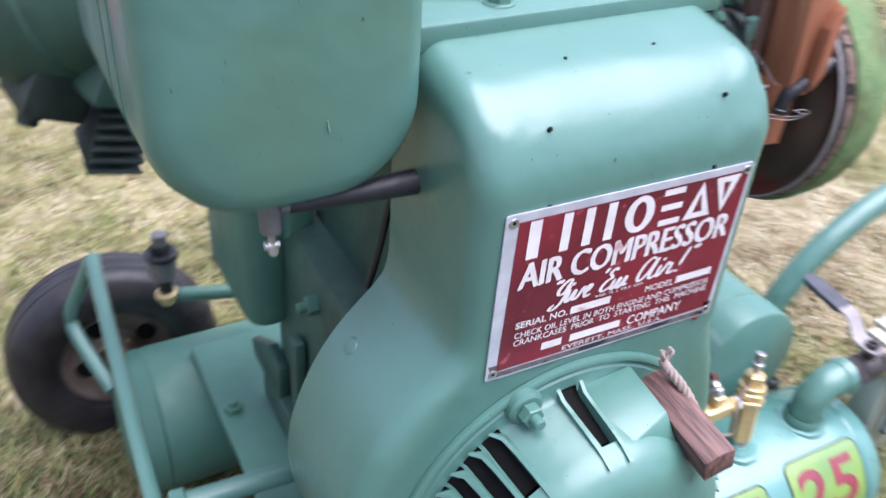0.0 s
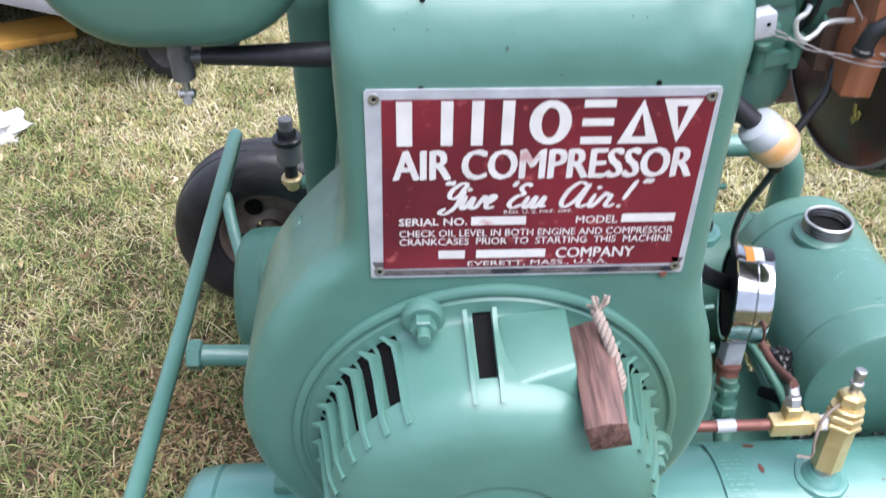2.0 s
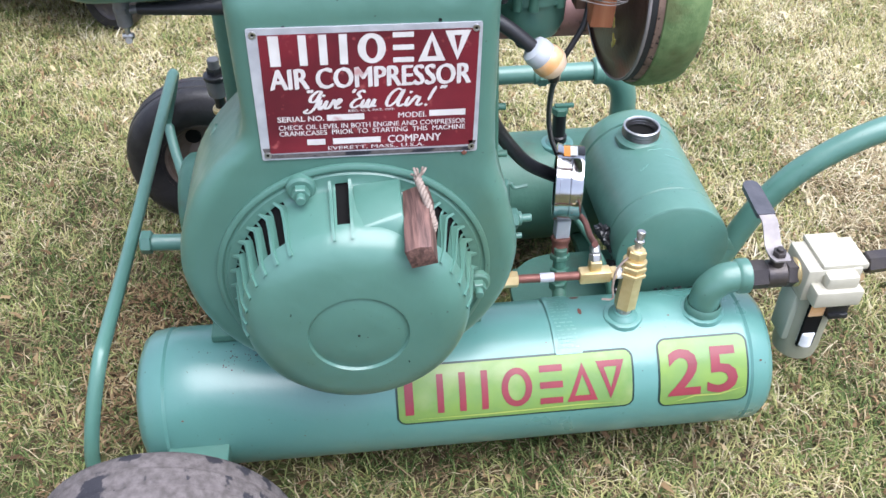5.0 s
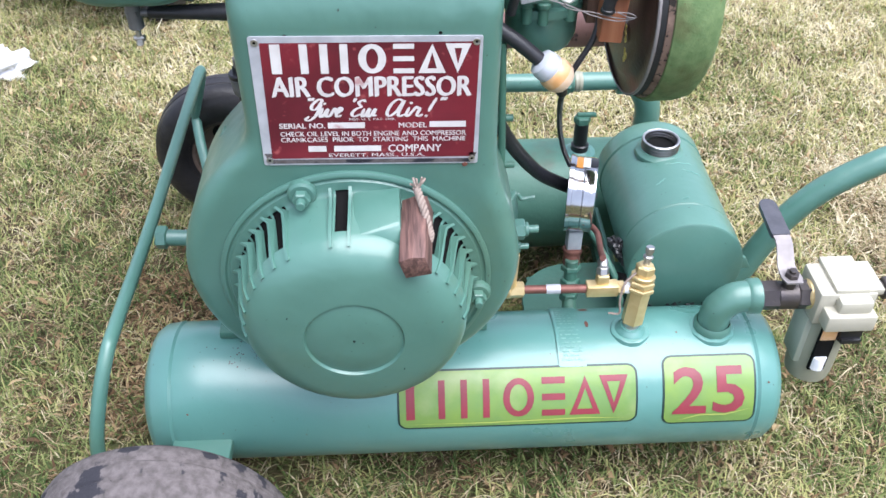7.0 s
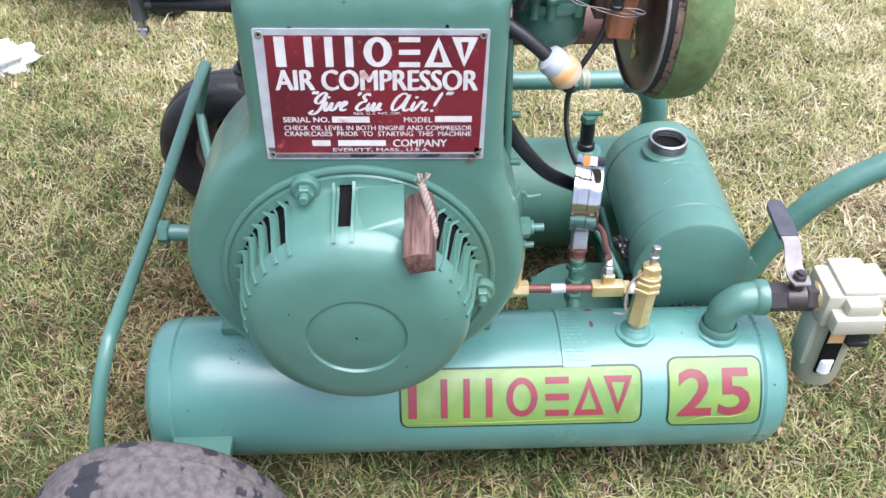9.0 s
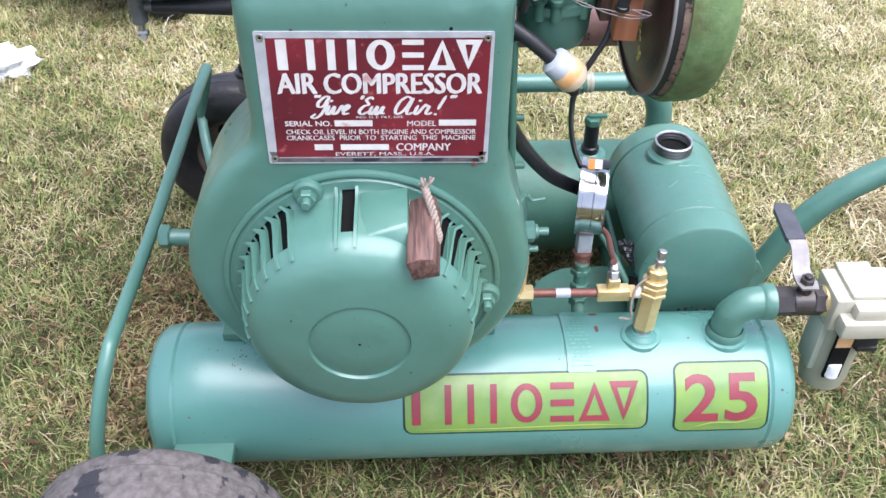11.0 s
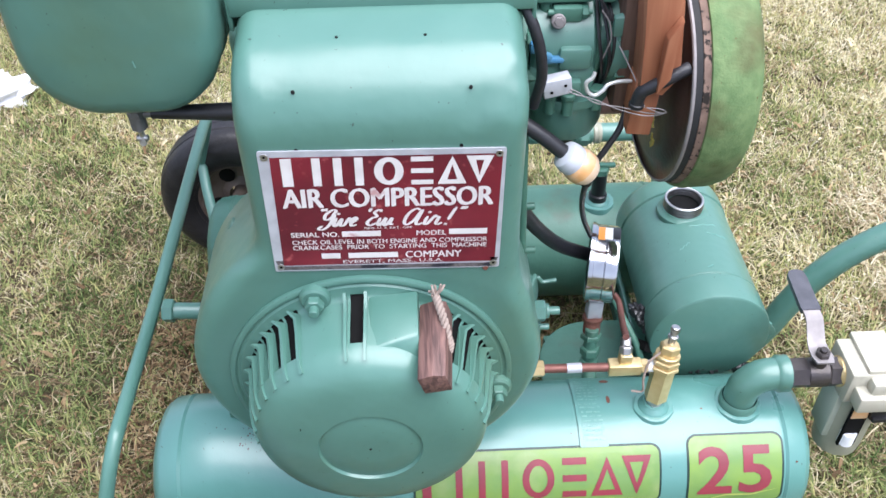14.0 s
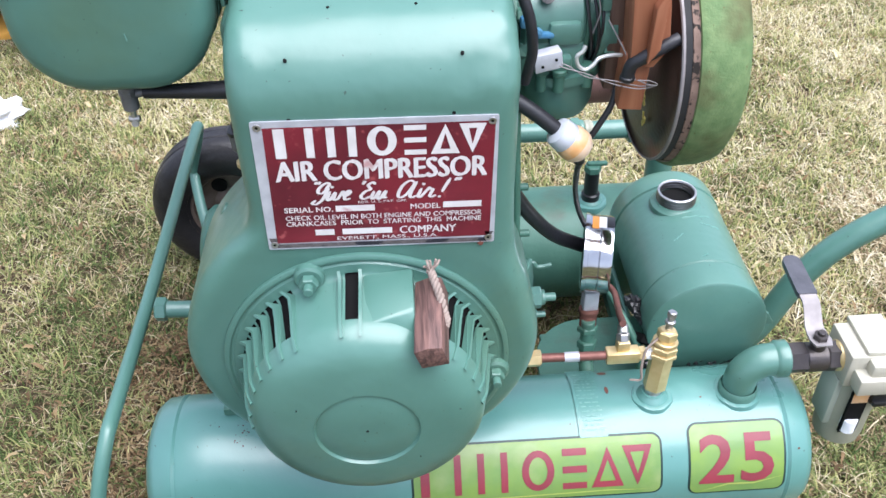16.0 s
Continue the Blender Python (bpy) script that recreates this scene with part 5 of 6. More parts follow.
part("dial", revolve([(0, -0.0165), (0.0405 * GS, -0.0165), (0.0405 * GS, -0.0175)], along(GC, (1, -0.22, 0)), 48), DARK, gauge, "dark gauge face edge")


def gauge_band(a0, a1, h0, h1):
    """A sticker bent round the gauge's case, between two angles above the front and two stations across."""
    bm, prev = bmesh.new(), None
    for k in range(9):
        a = radians(a0 + (a1 - a0) * k / 8)
        d = Vector((0, -math.cos(a), math.sin(a)))
        axis = Vector((1, -0.22, 0)).normalized()
        d = (d - axis * d.dot(axis)).normalized()
        row = [bm.verts.new(GC + axis * h + d * (0.0435 * GS + 0.0006)) for h in (h0, h1)]
        if prev:
            bm.faces.new((prev[0], prev[1], row[1], row[0]))
        prev = row
    return bm


part("sticker", gauge_band(78, 108, -0.011, -0.003), ORANGE_LABEL, gauge, "orange sticker")
part("sticker", gauge_band(80, 108, -0.003, 0.006), PAPER_LABEL, gauge, "white sticker")
part("sticker", gauge_band(82, 110, 0.006, 0.0155), BLACK, gauge, "black sticker")
stem = part("gauge_stem", box((0.247, 0.193, 0.254), (0.019, 0.019, 0.036), 0.002), ALU, machine, "square steel gauge stem")
part("reducer", merge(rod((0.246, 0.190, 0.238), (0.244, 0.178, 0.216), 0.0108, 18), rod((0.246, 0.190, 0.242), (0.246, 0.189, 0.234), 0.0128, 18)), RUST, stem, "rusted reducing fitting")
part("union", merge(hexagon((0.244, 0.178, 0.222), (0.244, 0.176, 0.214), 0.0135), rod((0.244, 0.177, 0.232), (0.243, 0.166, 0.165), 0.0088, 16), hexagon((0.2435, 0.171, 0.204), (0.2435, 0.169, 0.192), 0.0130),
                    hexagon((0.243, 0.167, 0.184), (0.243, 0.166, 0.170), 0.0125), rod((0.243, 0.167, 0.178), (0.243, 0.150, 0.160), 0.0095, 14)), GREEN_DULL, stem, "green painted pipe fittings")

# low rounded pan between the tanks
pan = [(0.0, 0.0)] + [(0.0, 0.03)] + arc(0.075, 0.045, 0.075, 0.075, 180, 90, 10) + [(0.230, 0.122), (0.230, 0.0)]
part("belt_pan", plate(pan, 0.010, Matrix.Translation((0.188, 0.165, 0.118)), 0.002), GREEN_DULL, machine, "low rounded green pan between the tanks")
part("pan_wall", box((0.300, 0.262, 0.090), (0.200, 0.010, 0.060), 0.002), GREEN_DULL, machine)
links = []
for k in range(90):
    u = k // 3 / 30
    c = Vector((0.298 + 0.040 * u + 0.006 * (k % 3), 0.205 - 0.050 * u, 0.238 - 0.042 * u + 0.006 * noise.noise((k * 0.7, 0, 0))))
    links.append(box(c, (0.006, 0.010, 0.006), 0.0012, pose(0, 0, 0, 30 * (k % 5), 20 * (k % 3), 40 * (k % 7))))
part("chain", merge(*links), BLACK, machine, "small glossy black chain links")
links = []
for k in range(70):
    c = Vector((0.318 + 0.0022 * k, 0.158 + 0.012 * noise.noise((k * 1.3, 5, 0)), 0.166 + 0.008 * noise.noise((k * 0.9, 2, 0))))
    links.append(box(c, (0.006, 0.009, 0.006), 0.0012, pose(0, 0, 0, 33 * (k % 5), 25 * (k % 3), 47 * (k % 7))))
part("chain", merge(*links), BLACK, machine, "small glossy black chain links")

part("pan_rail", tube([(0.276, 0.232, 0.236), (0.288, 0.196, 0.228), (0.302, 0.168, 0.208), (0.311, 0.158, 0.178), (0.313, 0.158, 0.150)], 0.0045, 10, 6), GREEN_DULL, machine)
part("chain_tray", box((0.318, 0.180, 0.190), (0.040, 0.060, 0.012), 0.003, pose(0, 0, 0, -38, 30, 0)), DARK, machine)

# ---- side cylinder with an open filler neck ----
AX, AZ, AR = 0.389, 0.230, 0.0755
cyl = part("side_cylinder", revolve([(0, 0.000), (AR * 0.955, 0.0010), (AR * 0.990, 0.003), (AR, 0.007), (AR, 0.042), (AR - 0.0026, 0.0435), (AR - 0.0026, 0.045), (AR - 0.0010, 0.0465), (AR - 0.0010, 0.202), (AR - 0.0026, 0.2035), (AR - 0.0026, 0.205),
                                     (AR, 0.2065), (AR, 0.231), (AR * 0.985, 0.238), (AR * 0.93, 0.242), (0, 0.244)], along((AX, 0.152, AZ), (0, 1, 0)), 64), GREEN, machine, "green cylinder canister with crimped end caps")
NK = Vector((0.382, 0.322, AZ + AR - 0.004))
part("filler_collar", revolve([(0.034, -0.006), (0.033, 0.000), (0.029, 0.003), (0.0275, 0.005), (0.0225, 0.005), (0.0225, -0.010)], Matrix.Translation(NK), 40), GREEN, cyl)
neck_prof = [(0.0255, -0.004)]
for k in range(4):
    neck_prof += [(0.0255, 0.002 + 0.004 * k), (0.0262, 0.004 + 0.004 * k)]
neck_prof += [(0.0255, 0.018), (0.0235, 0.0185), (0.0222, 0.017)] + [(0.0220 + 0.0008 * (k % 2), 0.016 - 0.002 * k) for k in range(6)]
part("filler_neck", revolve(neck_prof, Matrix.Translation(NK), 40), THREAD, cyl, "open threaded steel filler neck")
part("neck_lip", revolve([(0.0256, 0.0172), (0.0258, 0.0186), (0.0245, 0.0196), (0.0230, 0.0192), (0.0222, 0.0176)], Matrix.Translation(NK), 40), STEEL, cyl, "bright worn lip of the neck")
# flat black disc stands in for the shade down the open neck
part("neck_shade", revolve([(0, 0.006), (0.0222, 0.006), (0.0222, 0.005)], Matrix.Translation(NK), 32), DARK, cyl, "black disc for the shade inside the neck")
for y, a0, a1, dy in ((0.284, 96, 66, 0.006), (0.272, 80, 60, -0.003), (0.244, 112, 101, 0.010), (0.206, 92, 86, 0.004)):
    arc_pts = [(AX + (AR - 0.0009) * math.cos(radians(a0 + (a1 - a0) * k / 8)), y + dy * k / 8 + 0.0012 * math.sin(2.1 * k), AZ + (AR - 0.0009) * math.sin(radians(a0 + (a1 - a0) * k / 8))) for k in range(9)]
    part("scuff", tube(arc_pts, 0.0006, 6, 2), LABEL_LINE, cyl, "pale scuff in the paint")
part("saddle", box((0.315, 0.262, 0.165), (0.006, 0.200, 0.014), 0.002), GREEN, machine)
for x, y in ((-0.03, 0.22), (0.03, 0.36)):
    part("support", box((AX + x, y, 0.150), (0.012, 0.050, 0.100), 0.003), GREEN_DULL, machine)

# ---- rear pipe run and stub ----
PY, PZ = 0.470, 0.326
part("rear_pipe", rod((0.060, PY, PZ), (0.360, PY, PZ), 0.0137, 22), GREEN, machine, "green painted iron pipe")
part("pipe_union", merge(hexagon((0.262, PY, PZ), (0.277, PY, PZ), 0.0190), rod((0.254, PY, PZ), (0.283, PY, PZ), 0.0162, 20)), GREEN, machine)
part("pipe_sealant", revolve([(0.0138, -0.006), (0.0154, -0.004), (0.0148, -0.001), (0.0158, 0.002), (0.0145, 0.005), (0.0138, 0.007)], along((0.288, PY, PZ), (1, 0.03, 0.02)), 20), SMOKY, machine, "pale sealant on the pipe thread")
part("elbow_collar", rod((0.346, PY, PZ), (0.364, PY, PZ), 0.0205, 20, 0.15), GREEN, machine)
part("pipe_elbow", merge(tube([(0.352, PY, PZ), (0.367, PY, PZ - 0.002), (0.382, PY, PZ - 0.010), (0.393, PY, PZ - 0.025), (0.400, PY, PZ - 0.045), (0.402, PY, PZ - 0.066), (0.402, PY, 0.205)], 0.0196, 22, 6), boss((0.402, PY, 0.2040), 0.030)), GREEN, machine)
part("rust_pipe", rod((0.080, 0.300, 0.500), (0.300, 0.300, 0.500), 0.022, 22), GASKET, machine, "pinkish primer-coated pipe")
part("stub_boss", boss((0.301, 0.462, 0.2035), 0.026), GREEN_TANK, machine)
part("stub_pipe", merge(rod((0.301, 0.461, 0.208), (0.300, 0.460, 0.262), 0.0110, 18), rod((0.301, 0.461, 0.208), (0.301, 0.461, 0.222), 0.0140, 18)), BLACK, machine, "black pipe nipple")
part("stub_cap", merge(hexagon((0.300, 0.460, 0.260), (0.300, 0.460, 0.272), 0.0130), box((0.306, 0.460, 0.274), (0.030, 0.008, 0.006), 0.002)), GREEN_DULL, machine)
# drain valve on the rear tank
part("unloader_pipe", rod((-0.204, 0.503, 0.272), (-0.110, 0.480, 0.266), 0.0085, 16), GREEN_DULL, machine)
UX, UY = -0.2165, 0.506
unl = part("unloader_valve", merge(rod((UX, UY, 0.300), (UX, UY, 0.328), 0.0150, 24, 0.1, 0.0168), rod((UX, UY, 0.344), (UX, UY, 0.360), 0.0088, 16)), DARK_ZINC, machine, "dull grey steel unloader valve")
part("brass_base", merge(revolve([(0, 0), (0.012, 0), (0.0135, 0.003), (0.0135, 0.008), (0.011, 0.011), (0, 0.011)], Matrix.Translation((UX, UY, 0.269)), 24), rod((UX, UY, 0.260), (UX, UY, 0.272), 0.0080, 14)), BRASS, unl, "brass fitting")
part("neck", rod((UX, UY, 0.278), (UX, UY, 0.302), 0.0085, 16), BLACK, unl, "black neck")
part("flange", merge(rod((UX, UY, 0.327), (UX, UY, 0.336), 0.0185, 24), rod((UX, UY, 0.335), (UX, UY, 0.346), 0.0115, 4, 0.1)), BLACK, unl, "black flange")

# ---- engine's right side: linkage, carburettor, hoses ----
part("side_cover_plate", box((0.118, 0.150, 0.480), (0.012, 0.060, 0.300), 0.003), GREEN_DULL, machine)
part("side_rail", tube([(0.131, 0.100, 0.590), (0.133, 0.098, 0.520), (0.135, 0.097, 0.450), (0.134, 0.098, 0.400)], 0.004, 10, 6), GREEN_DULL, machine)
link = part("governor_link", plate([(-0.016, -0.044), (0.014, -0.040), (0.018, 0.010), (0.006, 0.046), (-0.014, 0.040)], 0.004, Matrix.Translation((0.148, 0.098, 0.360)) @ pose(0, 0, 0, 90, 0, 65), 0.001), GREEN, machine, "green throttle linkage plate")
part("link_bolt", merge(rod((0.130, 0.098, 0.352), (0.182, 0.098, 0.352), 0.0048, 12), hexagon((0.152, 0.098, 0.352), (0.166, 0.098, 0.352), 0.0125), rod((0.166, 0.098, 0.352), (0.170, 0.098, 0.352), 0.0085, 14)), GREEN, link)
part("link_bolt", merge(hexagon((0.136, 0.098, 0.326), (0.150, 0.098, 0.326), 0.0095), rod((0.146, 0.098, 0.326), (0.172, 0.098, 0.326), 0.0036, 12), rod((0.160, 0.098, 0.318), (0.160, 0.098, 0.332), 0.003, 10)), GREEN, link)
part("link_hook", tube([(0.150, 0.104, 0.372), (0.150, 0.104, 0.392), (0.156, 0.104, 0.398), (0.161, 0.104, 0.392), (0.176, 0.104, 0.394)], 0.0024, 8, 6), GREEN, link)
part("link_rod", tube([(0.146, 0.100, 0.405), (0.148, 0.098, 0.375), (0.150, 0.098, 0.330), (0.145, 0.100, 0.300)], 0.0030, 8, 6), GREEN, link)
for z, ln in ((0.500, 0.022), (0.440, 0.026), (0.410, 0.020)):
    part("side_screw", merge(rod((0.122, 0.104, z), (0.124 + ln, 0.104, z), 0.004, 10), hexagon((0.128, 0.104, z), (0.136, 0.104, z), 0.0075)), GREEN_DULL, machine)

carb = part("carburettor", merge(rod((0.118, 0.172, 0.655), (0.222, 0.172, 0.655), 0.034, 28), rod((0.136, 0.172, 0.655), (0.196, 0.172, 0.655), 0.0455, 36, 0.08), rod((0.206, 0.170, 0.652), (0.228, 0.170, 0.652), 0.046, 32, 0.08),
                                 box((0.165, 0.160, 0.628), (0.066, 0.070, 0.040), 0.010), box((0.176, 0.128, 0.655), (0.030, 0.014, 0.022), 0.004)), GREEN, machine, "green painted cast carburettor")
part("float_bowl", revolve([(0, -0.046), (0.020, -0.046), (0.032, -0.040), (0.037, -0.028), (0.038, 0.0), (0.042, 0.001), (0.042, 0.010), (0.0, 0.010)], Matrix.Translation((0.176, 0.160, 0.602)), 36), GREEN, carb, "green float bowl")
for x, y in ((0.156, 0.124), (0.172, 0.120), (0.200, 0.128)):
    part("bowl_screw", merge(rod((x, y, 0.598), (x, y, 0.618), 0.0055, 12), rod((x, y, 0.616), (x, y, 0.622), 0.0075, 12)), GREEN_DULL, carb)
part("throttle_arm", merge(box((0.165, 0.150, 0.704), (0.050, 0.018, 0.005), 0.001), rod((0.150, 0.150, 0.690), (0.150, 0.150, 0.716), 0.006, 12), box((0.195, 0.165, 0.716), (0.060, 0.016, 0.010), 0.002),
                           hexagon((0.205, 0.150, 0.700), (0.205, 0.150, 0.712), 0.010)), GREEN_DULL, carb)
part("rusty_knob", rod((0.152, 0.165, 0.708), (0.152, 0.165, 0.740), 0.0065, 14), RUST, carb)
for x in (0.132, 0.214):
    for dy, dz in ((-0.036, 0.020), (-0.038, -0.016)):
        part("flange_bolt", merge(hexagon((x, 0.170 + dy, 0.650 + dz), (x + 0.010, 0.170 + dy, 0.650 + dz), 0.0075), rod((x - 0.006, 0.170 + dy, 0.650 + dz), (x + 0.016, 0.170 + dy, 0.650 + dz), 0.004, 10)), GREEN_DULL, carb)
for fx, fd, fr in ((0.128, 0.006, 0.044), (0.196, 0.004, 0.040), (0.188, 0.003, 0.0375)):
    part("flange", rod((fx, 0.170, 0.650), (fx + fd, 0.170, 0.650), fr, 28), GREEN_DULL, carb)
part("boss_plug", merge(rod((0.160, 0.140, 0.686), (0.159, 0.128, 0.690), 0.0065, 18), rod((0.159, 0.129, 0.690), (0.159, 0.1265, 0.6905), 0.0045, 6)), WORN_STEEL, carb, "bare steel plug")
part("lug", plate([(-0.010, -0.010), (0.010, -0.010), (0.012, 0.006), (0.004, 0.012), (-0.010, 0.009)], 0.008, Matrix.Translation((0.218, 0.134, 0.684)) @ pose(0, 0, 0, 90, 0, 0), 0.002), GREEN, carb)
part("idle_stop", merge(box((0.168, 0.140, 0.692), (0.026, 0.010, 0.014), 0.002), rod((0.150, 0.138, 0.694), (0.190, 0.138, 0.694), 0.0028, 10), hexagon((0.180, 0.138, 0.694), (0.186, 0.138, 0.694), 0.0058)), GREEN_DULL, carb)
part("bowl_bracket", box((0.166, 0.122, 0.628), (0.034, 0.012, 0.014), 0.003), GREEN, carb)
part("drain_plug", merge(rod((0.178, 0.158, 0.560), (0.180, 0.156, 0.545), 0.0065, 14), hexagon((0.179, 0.157, 0.553), (0.180, 0.156, 0.547), 0.0085)), GREEN_DULL, carb)
part("carb_cap", revolve([(0.010, -0.062), (0.013, -0.060), (0.013, -0.044), (0.0, -0.044)], Matrix.Translation((0.176, 0.160, 0.602)), 16), BLACK, carb)
part("clip_block", box((0.157, 0.104, 0.6410), (0.026, 0.013, 0.017), 0.001, pose(0, 0, 0, 0, -8, 8)), ALU, machine, "bare aluminium clip")
clip_side = pose(0.157, 0.104, 0.6410, 0, -8, 8)
for hx, hz in ((0.007, 0.001), (-0.006, -0.003)):
    part("clip_hole", revolve([(0, 0.0006), (0.0013, 0.0006), (0.0015, 0)], clip_side @ along((hx, -0.0066, hz), (0, -1, 0)), 12), DARK, machine, "dark hole in the clip")
part("sealant", merge(box((0.140, 0.121, 0.670), (0.014, 0.010, 0.012), 0.004), box((0.154, 0.124, 0.655), (0.024, 0.008, 0.006), 0.0025), box((0.147, 0.122, 0.661), (0.016, 0.008, 0.008), 0.003, pose(0, 0, 0, 0, 30, 0))), BLUE, machine, "blue sealant smear")
part("s_hook", tube([(0.190, 0.100, 0.655), (0.188, 0.099, 0.650), (0.183, 0.099, 0.645), (0.185, 0.099, 0.636), (0.192, 0.100, 0.631), (0.199, 0.101, 0.635), (0.204, 0.103, 0.640), (0.214, 0.106, 0.641), (0.226, 0.108, 0.640)], 0.0019, 10, 8), WHITE_METAL, machine,
     "white zinc wire hook")
part("tie_wire", merge(*[tube([(0.160, 0.102, 0.640), (0.172 + 0.003 * k, 0.098, 0.635 + 0.002 * k), (0.192, 0.094, 0.630 - 0.003 * k), (0.214, 0.089, 0.622 + 0.003 * k), (0.238, 0.084, 0.618 + 0.003 * k), (0.254, 0.082, 0.622), (0.248, 0.081, 0.627 - 0.004 * k), (0.236, 0.082, 0.628)], 0.00052, 6, 8) for k in range(2)],
                       tube([(0.214, 0.122, 0.668), (0.222, 0.110, 0.655), (0.230, 0.098, 0.640), (0.236, 0.088, 0.624)], 0.0007, 6, 8),
                       tube([(0.196, 0.128, 0.700), (0.203, 0.125, 0.690), (0.206, 0.123, 0.676), (0.204, 0.124, 0.664), (0.200, 0.126, 0.650)], 0.0008, 6, 8)), WORN_STEEL, machine, "twisted silver tie wire")

for k, (x, r) in enumerate(((0.199, 0.0475), (0.203, 0.0490), (0.2065, 0.0470))):
    loop = [(x + 0.004 * math.sin(j * 0.8 + k), 0.172 + r * math.cos(2 * math.pi * j / 16), 0.655 + r * math.sin(2 * math.pi * j / 16)) for j in range(17)]
    part("wire_loop", tube(loop, 0.0016, 8, 4), BLACK, carb, "thin black wire tied round the casting")
part("control_wire", merge(*[tube([(0.168 + 0.004 * k, 0.150, 0.722), (0.180 + 0.003 * k, 0.140, 0.716 + 0.003 * k), (0.196, 0.132 + 0.004 * k, 0.706), (0.203 + 0.002 * k, 0.127, 0.690)], 0.0010, 6, 8) for k in range(3)]), BLACK, carb, "bundle of thin dark wires")

# air cleaner
AM = along((0.258, 0.1775, 0.611), (1, 0.0375, 0.0))
pan_ = part("air_cleaner_base", revolve([(0, 0.012), (0.034, 0.012), (0.040, 0.006), (0.088, 0.006), (0.094, 0.010), (0.107, 0.0125), (0.112, 0.0105), (0.112, 0.014), (0.107, 0.017), (0, 0.018)], AM, 72), DARK_PLATE, machine,
            "dark brown round air cleaner base plate")
part("bright_rim", revolve([(0.1105, 0.0095), (0.1118, 0.0085), (0.1132, 0.0095), (0.1132, 0.0115), (0.1100, 0.013)], AM, 72), WORN_STEEL, pan_, "bright worn rim")
part("seal_ring", revolve([(0.1095, 0.012), (0.1120, 0.012), (0.1132, 0.0180), (0.1095, 0.0185)], AM, 72), RUBBER, pan_, "dirty black seal ring")
part("cork_ring", revolve([(0.1095, 0.0175), (0.1142, 0.0180), (0.1158, 0.0240), (0.1095, 0.025)], AM, 72), CORK, pan_, "worn brown ring")
part("cover", revolve([(0.112, 0.0235), (0.1180, 0.0245), (0.1203, 0.030), (0.1200, 0.054), (0.1170, 0.066), (0.109, 0.073), (0.088, 0.077), (0, 0.079)], AM, 72), LIME_FELT, pan_, "brushed mottled green air cleaner cover")
for k, (y, z) in enumerate(((0.146, 0.581), (0.143, 0.575), (0.140, 0.569), (0.136, 0.558), (0.129, 0.556), (0.133, 0.551))):
    part("mark", box((0.2632 - 0.0002 * k, y, z), (0.0012, 0.0060 + 0.001 * (k % 2), 0.0030 + 0.001 * (k % 3)), 0, pose(0, 0, 0, 25 * k)), GOLD_MARK, pan_, "worn gold stencil bar")
spacer = part("wood_spacer", plate([(0.225, 0.590), (0.2475, 0.588), (0.251, 0.646), (0.228, 0.646), (0.2265, 0.620)], 0.027, Matrix.Translation((0.0, 0.123, 0.0)) @ pose(0, 0, 0, 90), 0.001), WOOD_ORANGE, machine,
              "orange-brown wooden spacer block")
part("upper_block", plate([(0.229, 0.640), (0.250, 0.637), (0.2630, 0.655), (0.2555, 0.723), (0.244, 0.796), (0.216, 0.796), (0.2235, 0.724), (0.2265, 0.690)], 0.034, Matrix.Translation((0.0, 0.121, 0.0)) @ pose(0, 0, 0, 90, 0, 0), 0.001), WOOD_ORANGE, spacer, "split orange wooden block")
part("split_chip", plate([(0.0, 0.0), (0.010, 0.014), (0.013, 0.070), (0.002, 0.052)], 0.012, Matrix.Translation((0.241, 0.0875, 0.646)) @ pose(0, 0, 0, 90, 0, 0), 0.001), WOOD_ORANGE, spacer, "split orange wooden chip")
part("wood_board", box((0.224, 0.180, 0.690), (0.016, 0.110, 0.190), 0.002), WOOD_BROWN, machine, "brown wooden board on the air intake")
part("breather_tube", tube([(0.2700, 0.088, 0.664), (0.260, 0.086, 0.660), (0.249, 0.085, 0.654), (0.238, 0.086, 0.647), (0.2305, 0.088, 0.640), (0.228, 0.090, 0.625)], 0.0060, 14, 8), HOSE, machine, "black rubber breather tube")
part("tube_clamp", rod((0.2286, 0.0896, 0.629), (0.2282, 0.0899, 0.624), 0.0070, 16), BLACK, machine, "black ring on the tube end")

# hoses and fuel filter
part("vacuum_hose", tube([(0.100, 0.150, 0.738), (0.112, 0.115, 0.735), (0.126, 0.098, 0.718), (0.137, 0.092, 0.690), (0.142, 0.095, 0.660), (0.141, 0.099, 0.640), (0.138, 0.106, 0.618)], 0.0050, 14, 8), HOSE, machine, "black rubber hose")
part("fuel_hose", tube([(0.112, 0.105, 0.612), (0.130, 0.100, 0.602), (0.149, 0.096, 0.589), (0.172, 0.092, 0.570)], 0.0074, 16, 8), HOSE, machine, "black fuel hose")
FD = Vector((0.74, -0.02, -0.67)).normalized()
FP = Vector((0.168, 0.092, 0.573))
ff = part("fuel_filter", revolve([(0, -0.002), (0.010, -0.002), (0.0150, 0.001), (0.0165, 0.007), (0.0165, 0.015), (0.0155, 0.017)], along(FP, FD), 28), MILK_SOLID, machine, "white and amber plastic fuel filter")
part("amber_band", revolve([(0.0155, 0.015), (0.0178, 0.018), (0.0185, 0.0225), (0.0184, 0.028)], along(FP, FD), 28), AMBER, ff, "amber filter band")
part("pale_bowl", revolve([(0.0184, 0.0278), (0.0176, 0.033), (0.0135, 0.039), (0.006, 0.041), (0, 0.041)], along(FP, FD), 28), PALE_AMBER, ff, "pale translucent bowl end")
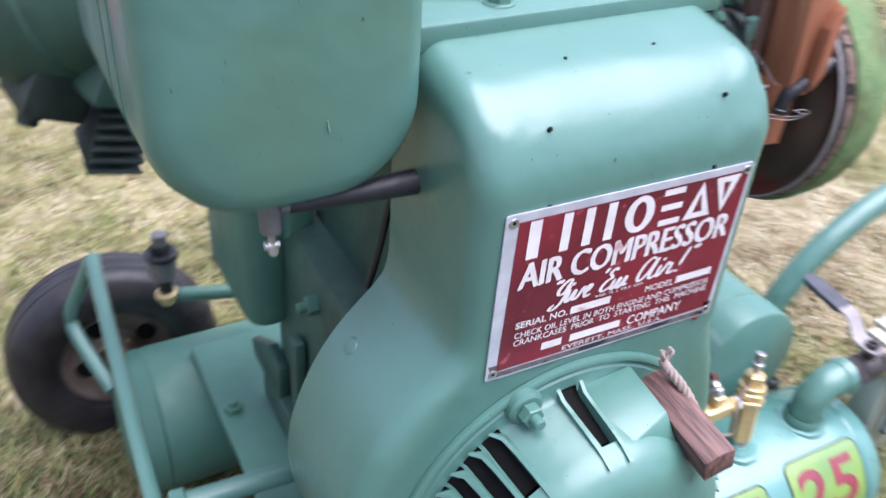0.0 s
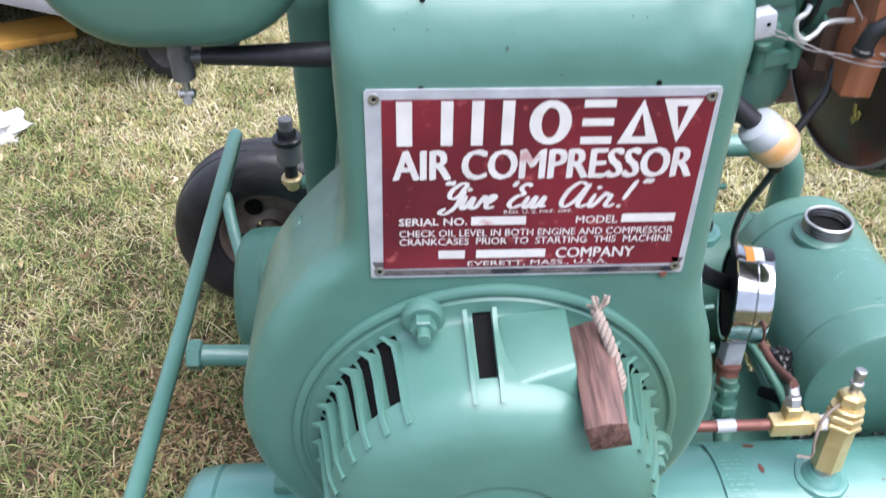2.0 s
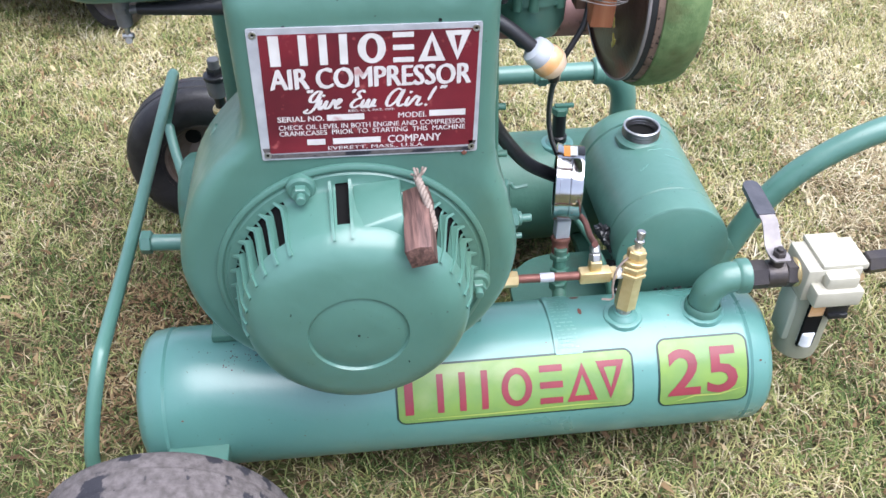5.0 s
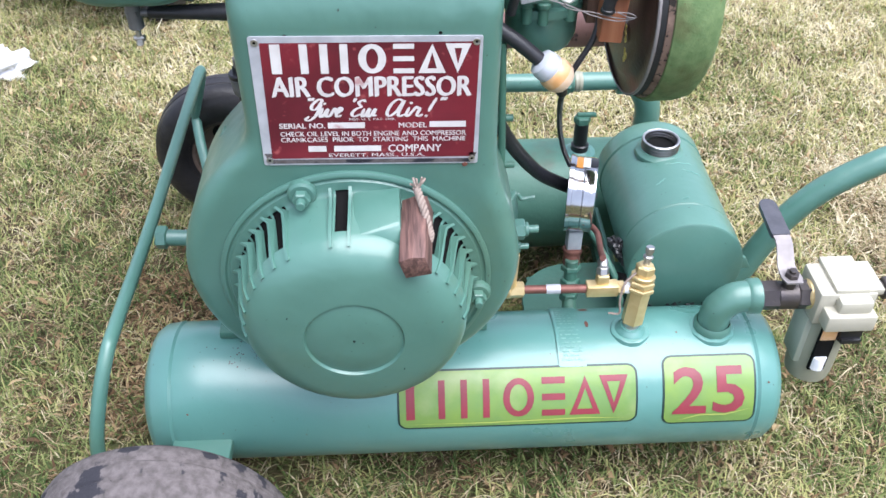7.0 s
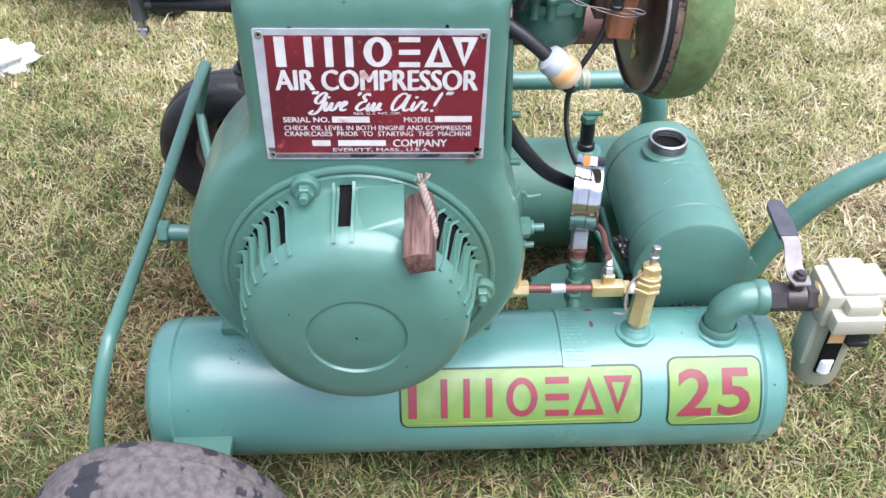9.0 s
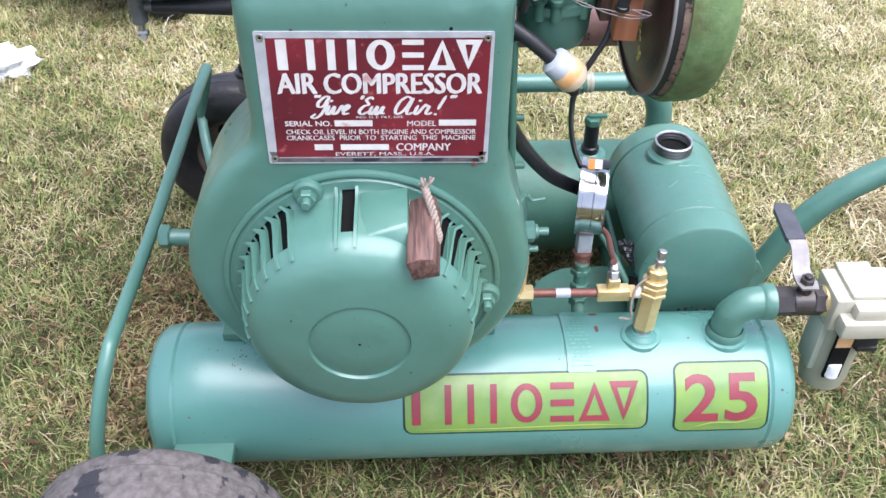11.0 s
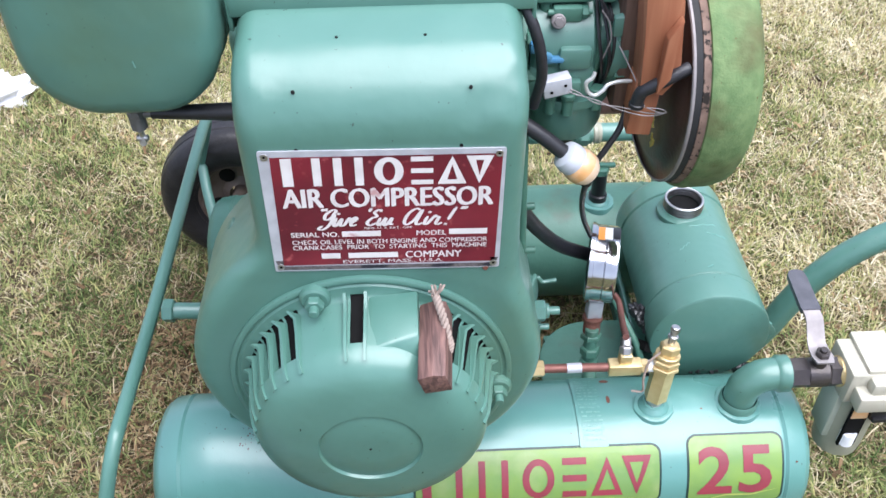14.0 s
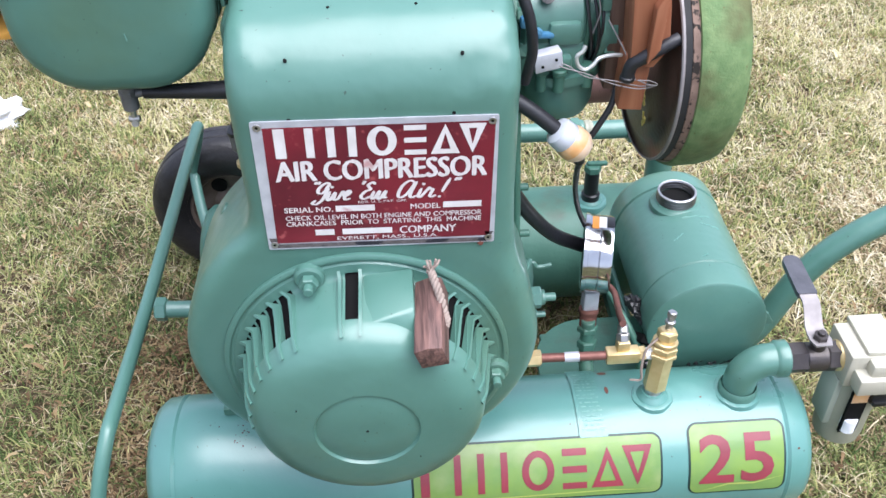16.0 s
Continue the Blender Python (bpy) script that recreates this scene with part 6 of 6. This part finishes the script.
part("filter_nipple", rod(FP + FD * 0.031 + Vector((0.003, 0.004, -0.010)), FP + FD * 0.032 + Vector((0.004, 0.006, -0.023)), 0.0062, 14), BLACK, ff)
ff.matrix_basis = Matrix.Translation(FP) @ Matrix.Scale(0.93, 4) @ Matrix.Translation(-FP)
part("fuel_tube", tube([FP + FD * 0.032 + Vector((0.003, 0.006, -0.020)), (0.1955, 0.110, 0.512), (0.206, 0.155, 0.455), (0.220, 0.192, 0.400), (0.234, 0.208, 0.362)], 0.0031, 10, 8), HOSE, machine, "thin black tube")
part("fuel_tube", tube([(0.189, 0.106, 0.529), (0.2005, 0.107, 0.546), (0.2125, 0.109, 0.566), (0.2230, 0.112, 0.586), (0.2285, 0.120, 0.606)], 0.0031, 10, 8), HOSE, machine, "thin dark tube")
part("drain_hose", tube([(0.128, 0.150, 0.480), (0.146, 0.160, 0.440), (0.170, 0.180, 0.395), (0.200, 0.205, 0.350), (0.240, 0.225, 0.315), (0.275, 0.235, 0.290)], 0.0086, 14, 8), HOSE, machine, "thick black hose")

# ---- things round the machine ----
bm = bmesh.new()
bmesh.ops.create_icosphere(bm, subdivisions=4, radius=1)
for v in bm.verts:
    n1 = noise.noise(v.co * 2.1 + Vector((3, 1, 7)))
    n2 = noise.noise(v.co * 5.5)
    r = 0.86 * (1 + 0.55 * n1 + 0.34 * abs(n2) + 0.10 * noise.noise(v.co * 12))
    v.co = Vector((v.co.x * 0.082 * r, v.co.y * 0.070 * r, max(-0.010, v.co.z * 0.042 * r)))
paper = part("crumpled_paper", bm, WHITE_CLOTH, None, "", 180)
paper.location = (-0.905, 1.150, GROUND + 0.012)
tagged(paper, "crumpled white paper tissue lying on the grass", "paper")

board = part("board", box((0, 0, 0), (0.170, 0.110, 0.020), 0.003), ORANGE_BOARD)
board.matrix_world = pose(-0.936, 1.606, GROUND + 0.024, 4, -2, 18)
tagged(board, "orange painted board lying on the grass", "board")

trailer = new("low_trailer")
trailer.matrix_basis = pose(-0.588, 1.283, GROUND, 0, 0, 153)
tagged(trailer, "low grey flatbed trailer with a red sack strapped on", "trailer")
part("deck", box((0.62, -0.32, 0.176), (1.24, 0.62, 0.016), 0.004), DULL_DECK, trailer, "dull mauve-grey deck")
part("edge_rail", merge(box((0.62, 0.0, 0.173), (1.24, 0.022, 0.038), 0.005), rod((0.0, -0.004, 0.193), (1.24, -0.004, 0.193), 0.006, 12)), GREY_DECK, trailer, "worn pale grey edge rail")
part("end_rail", box((-0.012, -0.32, 0.173), (0.022, 0.64, 0.038), 0.005), GREY_DECK, trailer)
bundle = bmesh.new()
bmesh.ops.create_icosphere(bundle, subdivisions=5, radius=1)
for v in bundle.verts:
    fold = 0.10 * noise.noise(v.co * 2.5) + 0.05 * abs(noise.noise(v.co * 6)) + 0.02 * noise.noise(v.co * 15)
    r = 1 + fold
    v.co = Vector((0.150 + v.co.x * 0.135 * r, -0.190 + v.co.y * 0.110 * r, max(0.1845, 0.255 + v.co.z * 0.085 * r)))
part("cargo_sack", bundle, RED_TARP, trailer, "red cloth sack", 180)
part("strap", merge(box((0.052, 0.0135, 0.165), (0.034, 0.003, 0.066), 0.001), box((0.070, -0.050, 0.245), (0.034, 0.180, 0.003), 0.001, pose(0, 0, 0, -42, 0, 12))), STRAP, trailer, "grey webbing strap")
# beam made tall and black to fill in the shade below the deck
part("chassis_shade_panel", box((0.60, -0.290, 0.088), (1.10, 0.060, 0.116), 0.004), DARK, trailer, "black chassis beam, made tall for the shade under the deck")
for x in (0.045, 0.640):
    w = new("wheel")
    w.parent = trailer
    w.location = (x, -0.110, 0.072)
    tagged(w, "small black wheel")
    part("tyre", revolve([(0.040, -0.030), (0.062, -0.032), (0.070, -0.024), (0.072, 0.0), (0.070, 0.024), (0.062, 0.032), (0.040, 0.030)], along((0, 0, 0), (0, 1, 0)), 32), TYRE_DARK, w)
    part("rim", revolve([(0, -0.022), (0.030, -0.022), (0.041, -0.028), (0.041, 0.028), (0.030, 0.022), (0, 0.022)], along((0, 0, 0), (0, 1, 0)), 24), DARK_BRONZE, w)
